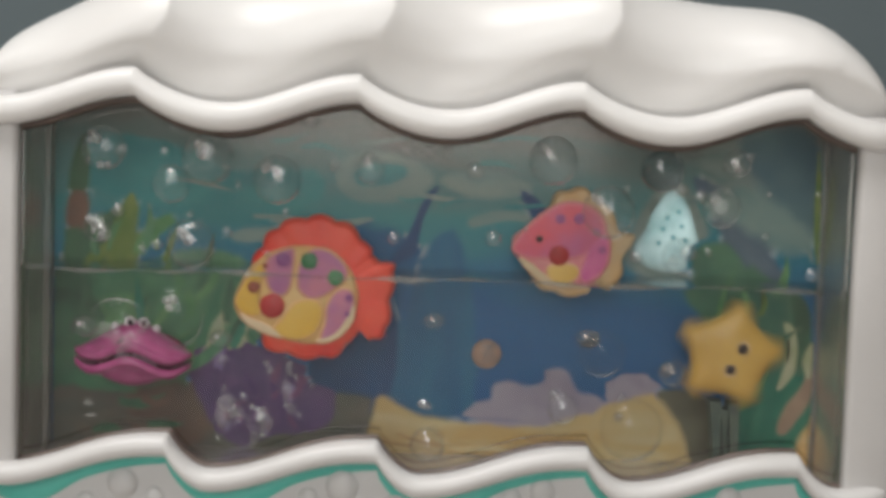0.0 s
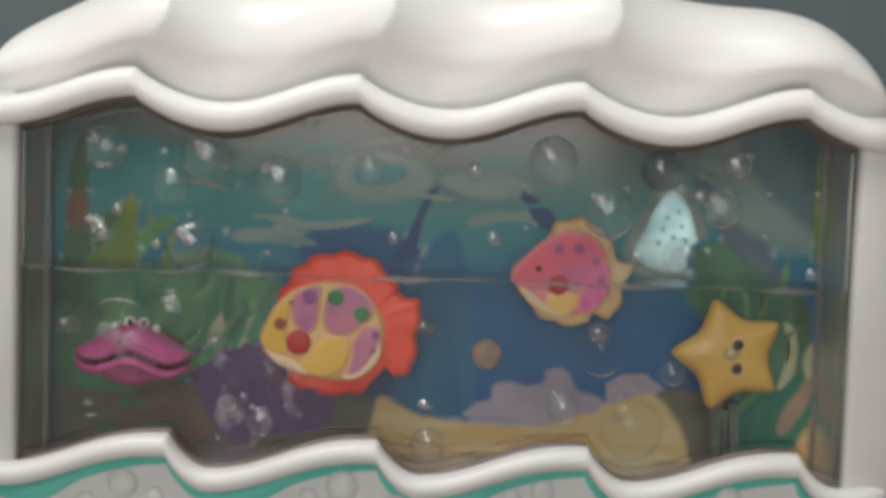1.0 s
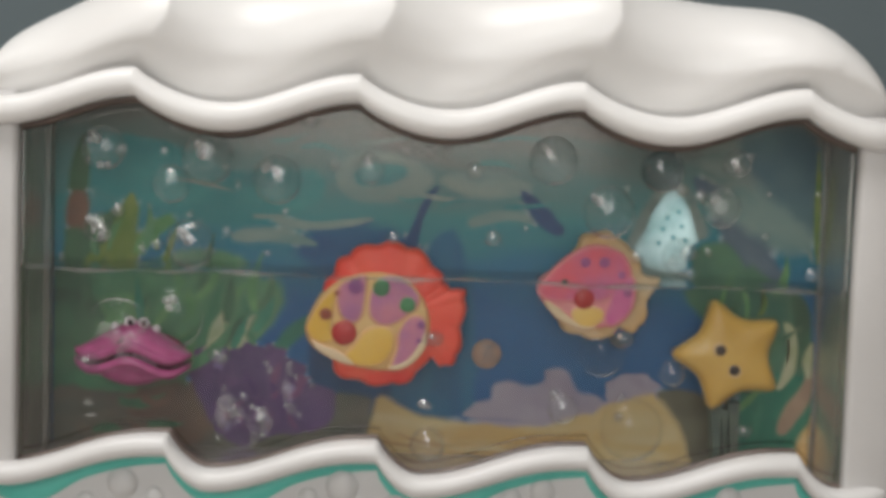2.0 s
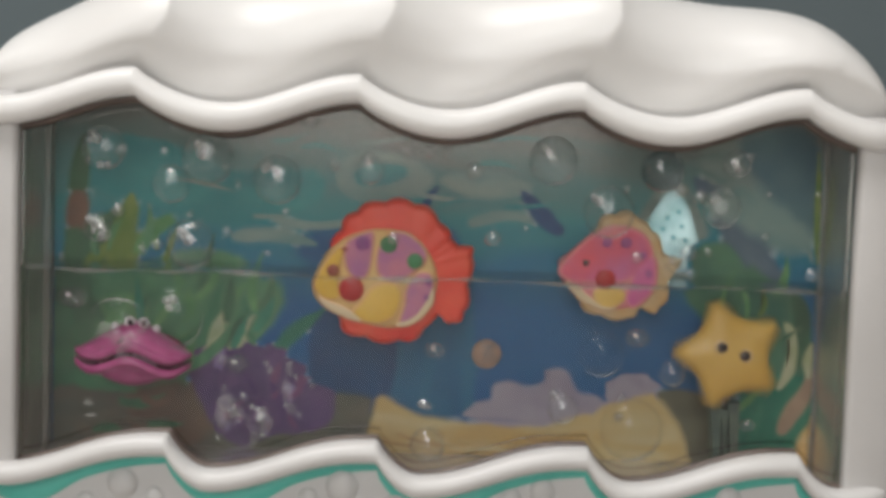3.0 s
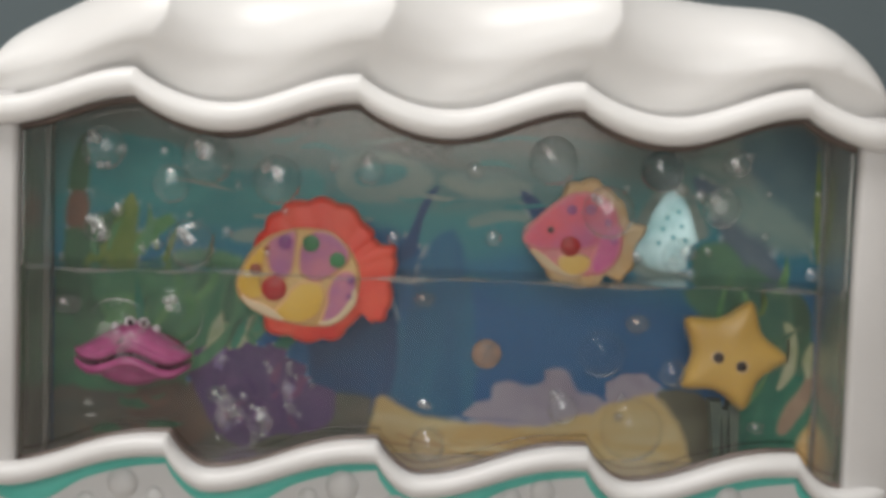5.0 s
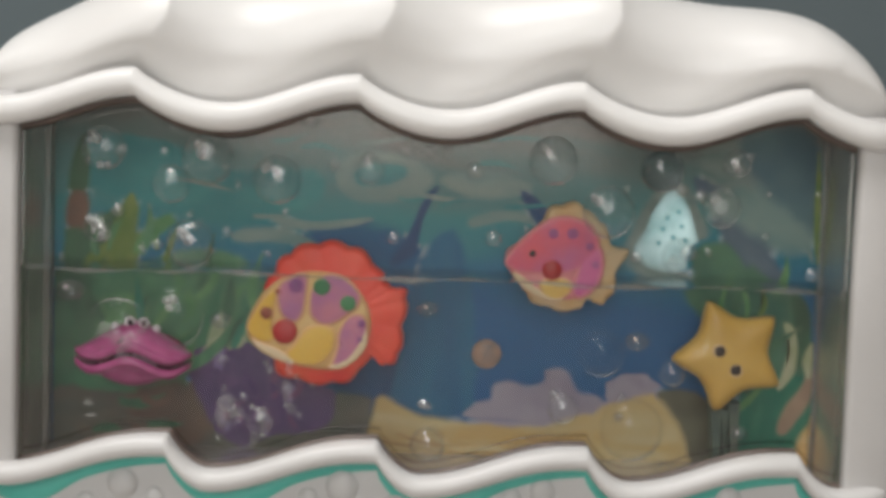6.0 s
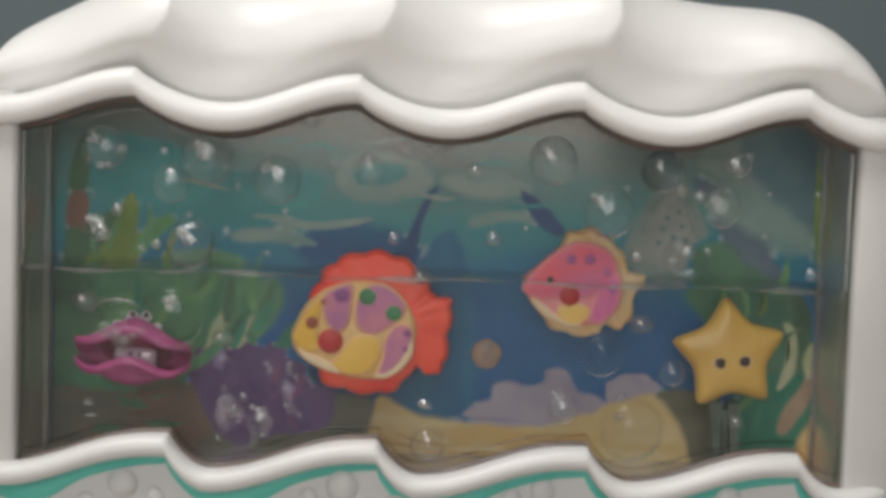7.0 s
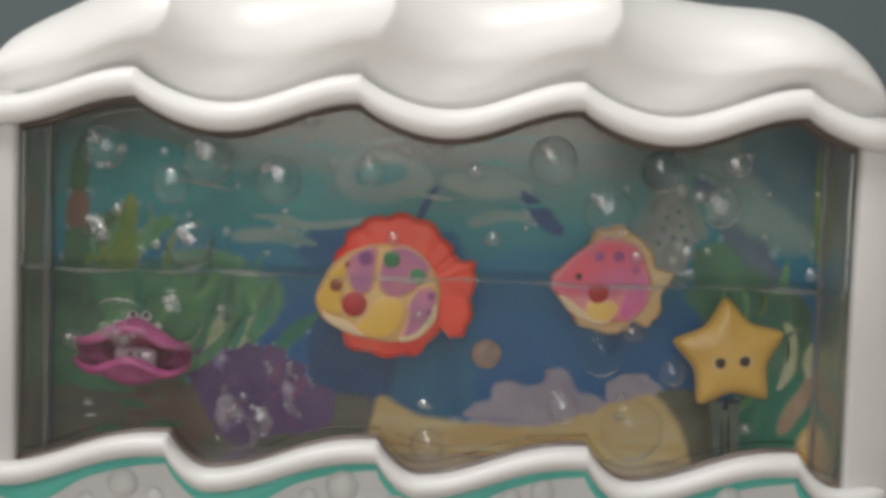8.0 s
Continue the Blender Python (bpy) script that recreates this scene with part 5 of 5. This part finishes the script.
def motions():
    glide(FISH, 0.018, [(0, -0.0477, -0.0181), (0.25, -0.0463, -0.0235), (0.5, -0.0441, -0.0278), (0.75, -0.0414, -0.03), (1, -0.0378, -0.0312), (1.25, -0.0337, -0.0316), (1.5, -0.0289, -0.0315), (1.75, -0.0248, -0.0297), (2, -0.0213, -0.0271), (2.25, -0.019, -0.0232), (2.5, -0.0179, -0.019), (2.75, -0.018, -0.0148), (3, -0.0191, -0.0111), (3.25, -0.0211, -0.0073), (3.5, -0.0241, -0.0042), (3.75, -0.0289, -0.0023), (4, -0.0341, -0.0013), (4.25, -0.0384, -0.0022), (4.5, -0.0421, -0.0044), (4.75, -0.0449, -0.0074), (5, -0.0472, -0.0117), (5.25, -0.048, -0.0163), (5.5, -0.047, -0.0208), (5.75, -0.045, -0.0251), (6, -0.0429, -0.0274), (6.25, -0.0395, -0.0298), (6.5, -0.0359, -0.0315), (6.75, -0.031, -0.0313), (7, -0.0262, -0.0304), (7.25, -0.0221, -0.0283), (7.5, -0.0195, -0.0253), (7.75, -0.0182, -0.0211), (8, -0.0179, -0.0165)])
    glide(FRY, 0.026, [(0, 0.0476, 0.0012), (0.25, 0.0458, -0.0014), (0.5, 0.0453, -0.0043), (0.75, 0.0461, -0.0073), (1, 0.0478, -0.0097), (1.25, 0.0498, -0.012), (1.5, 0.052, -0.0138), (1.75, 0.0547, -0.0146), (2, 0.0575, -0.0145), (2.25, 0.0602, -0.0135), (2.5, 0.0626, -0.012), (2.75, 0.0642, -0.0096), (3, 0.0651, -0.007), (3.25, 0.0654, -0.0043), (3.5, 0.0651, -0.0016), (3.75, 0.0638, 0.0007), (4, 0.0622, 0.0027), (4.25, 0.06, 0.0043), (4.5, 0.0577, 0.0053), (4.75, 0.0548, 0.0054), (5, 0.0517, 0.0047), (5.25, 0.049, 0.0033), (5.5, 0.047, 0.0014), (5.75, 0.0456, -0.001), (6, 0.0453, -0.0043), (6.25, 0.0461, -0.0079), (6.5, 0.0479, -0.0106), (6.75, 0.0498, -0.0124), (7, 0.0522, -0.0136), (7.25, 0.0547, -0.0144), (7.5, 0.0575, -0.0143), (7.75, 0.0602, -0.0135), (8, 0.0626, -0.0122)])
    sx, sz = 0.107, -0.0375
    walk(STARFISH, [(t, pose(sx, 0.020, sz, 0, -a, 0)) for t, a in [(0, 61), (0.033, 14.3), (0.067, -32.3), (0.1, -79), (0.133, -102.3), (0.167, -125.7), (0.2, -149), (0.233, -91), (0.267, -33), (0.3, 25), (0.4, 49), (0.5, 13), (0.533, 62.7), (0.567, 112.3), (0.6, 162), (0.7, 210), (0.733, 245), (0.767, 280), (0.8, 315), (0.833, 346), (0.867, 377), (0.9, 408), (1, 449), (1.1, 416), (1.133, 394), (1.167, 372), (1.2, 350), (1.3, 334), (1.4, 350), (1.5, 362), (1.7, 362), (1.9, 342), (1.95, 324.5), (2, 307), (2.05, 289.5), (2.1, 272), (2.3, 302), (2.5, 332), (2.7, 272), (2.8, 247), (2.833, 293.3), (2.867, 339.7), (2.9, 386), (2.933, 431.3), (2.967, 476.7), (3, 522), (3.1, 557), (3.133, 578), (3.167, 599), (3.2, 620), (3.233, 650.7), (3.267, 681.3), (3.3, 712), (3.333, 742), (3.367, 772), (3.4, 802), (3.5, 793), (3.533, 772.7), (3.567, 752.3), (3.6, 732), (3.7, 712), (3.8, 707), (3.9, 714), (4, 722), (4.3, 722), (4.333, 692), (4.367, 662), (4.4, 632), (4.7, 632), (4.9, 662), (5.1, 722), (5.4, 692), (5.6, 752), (5.8, 763), (5.833, 733.7), (5.867, 704.3), (5.9, 675), (6, 672), (6.1, 708), (6.2, 726), (8, 726)]])
    cx, cz = -0.1129, -0.0458
    walk(CLAMT, [(0.0, pose(cx, 0.022, cz, 0, 2, 0)), (8.0, pose(cx, 0.022, cz, 0, 2, 0))])
    shut, open_jaw, rest = pose(0, 0, 0.0017), pose(0, 0.004, 0.006, -31) @ pose(0, -0.004, -0.006), pose(0, 0, 0.0006)
    walk(JAW, [(0.0, shut), (6.7, shut), (6.8, rest), (6.9, open_jaw), (7.3, open_jaw), (7.4, rest), (7.7, rest), (7.8, pose(0, 0, 0.002, -6)), (7.9, open_jaw), (8.0, open_jaw)])
    for b, rows in zip(BUBBLES, [[(0, -0.1292, -0.0336), (0.6, -0.1354, -0.027), (1.2, -0.1342, -0.0383), (1.8, -0.1269, -0.0485), (2.6, -0.1313, -0.0299), (3.5, -0.1345, -0.021), (4.1, -0.1312, -0.032), (4.5, -0.1333, -0.03), (5.2, -0.1354, -0.0239), (6.2, -0.1334, -0.0201), (6.6, -0.129, -0.0485), (6.8, -0.1271, -0.0364), (7.2, -0.1314, -0.02), (7.5, -0.1332, -0.0362), (7.8, -0.1292, -0.034), (8, -0.1332, -0.0383)], [(0, -0.0024, -0.0273), (0.5, -0.0086, -0.0135), (1, -0.0056, -0.0299), (1.5, -0.0025, -0.0422), (2.5, -0.0021, -0.0256), (3.5, -0.0012, -0.0505), (4.5, -0.008, -0.0186), (5.5, -0.0042, -0.0216), (6.5, -0.0058, -0.0237), (7, -0.0076, -0.0114), (7.5, -0.0099, -0.0383), (8, -0.0072, -0.0258)], [(0, 0.0536, -0.032), (1, 0.0576, -0.0298), (2, 0.0659, -0.0316), (2.8, 0.0711, -0.0325), (3.3, 0.0718, -0.0252), (3.8, 0.0713, -0.0149), (4.1, 0.0717, -0.0232), (4.3, 0.0715, -0.019), (4.6, 0.0716, -0.0211), (5.8, 0.0711, -0.0325), (6.5, 0.0735, -0.0306), (7, 0.0729, -0.0262), (7.6, 0.076, -0.0272), (8, 0.0699, -0.0294)], [(0, -0.0798, -0.0365), (0.5, -0.0817, -0.0428), (1, -0.0808, -0.0376), (1.5, -0.0807, -0.0438), (2.5, -0.0777, -0.0406), (3.5, -0.0712, -0.0549), (4.5, -0.0771, -0.0656), (5.5, -0.0818, -0.0407), (6.5, -0.078, -0.0257), (7, -0.0788, -0.0365), (7.4, -0.0694, -0.0413), (8, -0.079, -0.0261)], [(0, 0.0828, -0.0425), (0.8, 0.1028, -0.0304), (1.6, 0.1111, -0.0651), (2.8, 0.1126, -0.0613), (3.5, 0.1152, -0.0641), (4.5, 0.1177, -0.0601), (5.5, 0.1128, -0.0655), (6.5, 0.1085, -0.0635), (7.5, 0.1104, -0.0593), (8, 0.1127, -0.0634)]]):
        glide(b, 0.012, rows)
    walk(shutter, [(0.0, pose(lx, 0.060, lz + 0.045)), (6.3, pose(lx, 0.060, lz + 0.045)), (6.433, pose(lx - 0.012, 0.060, lz)), (8.0, pose(lx - 0.012, 0.060, lz))])


motions()
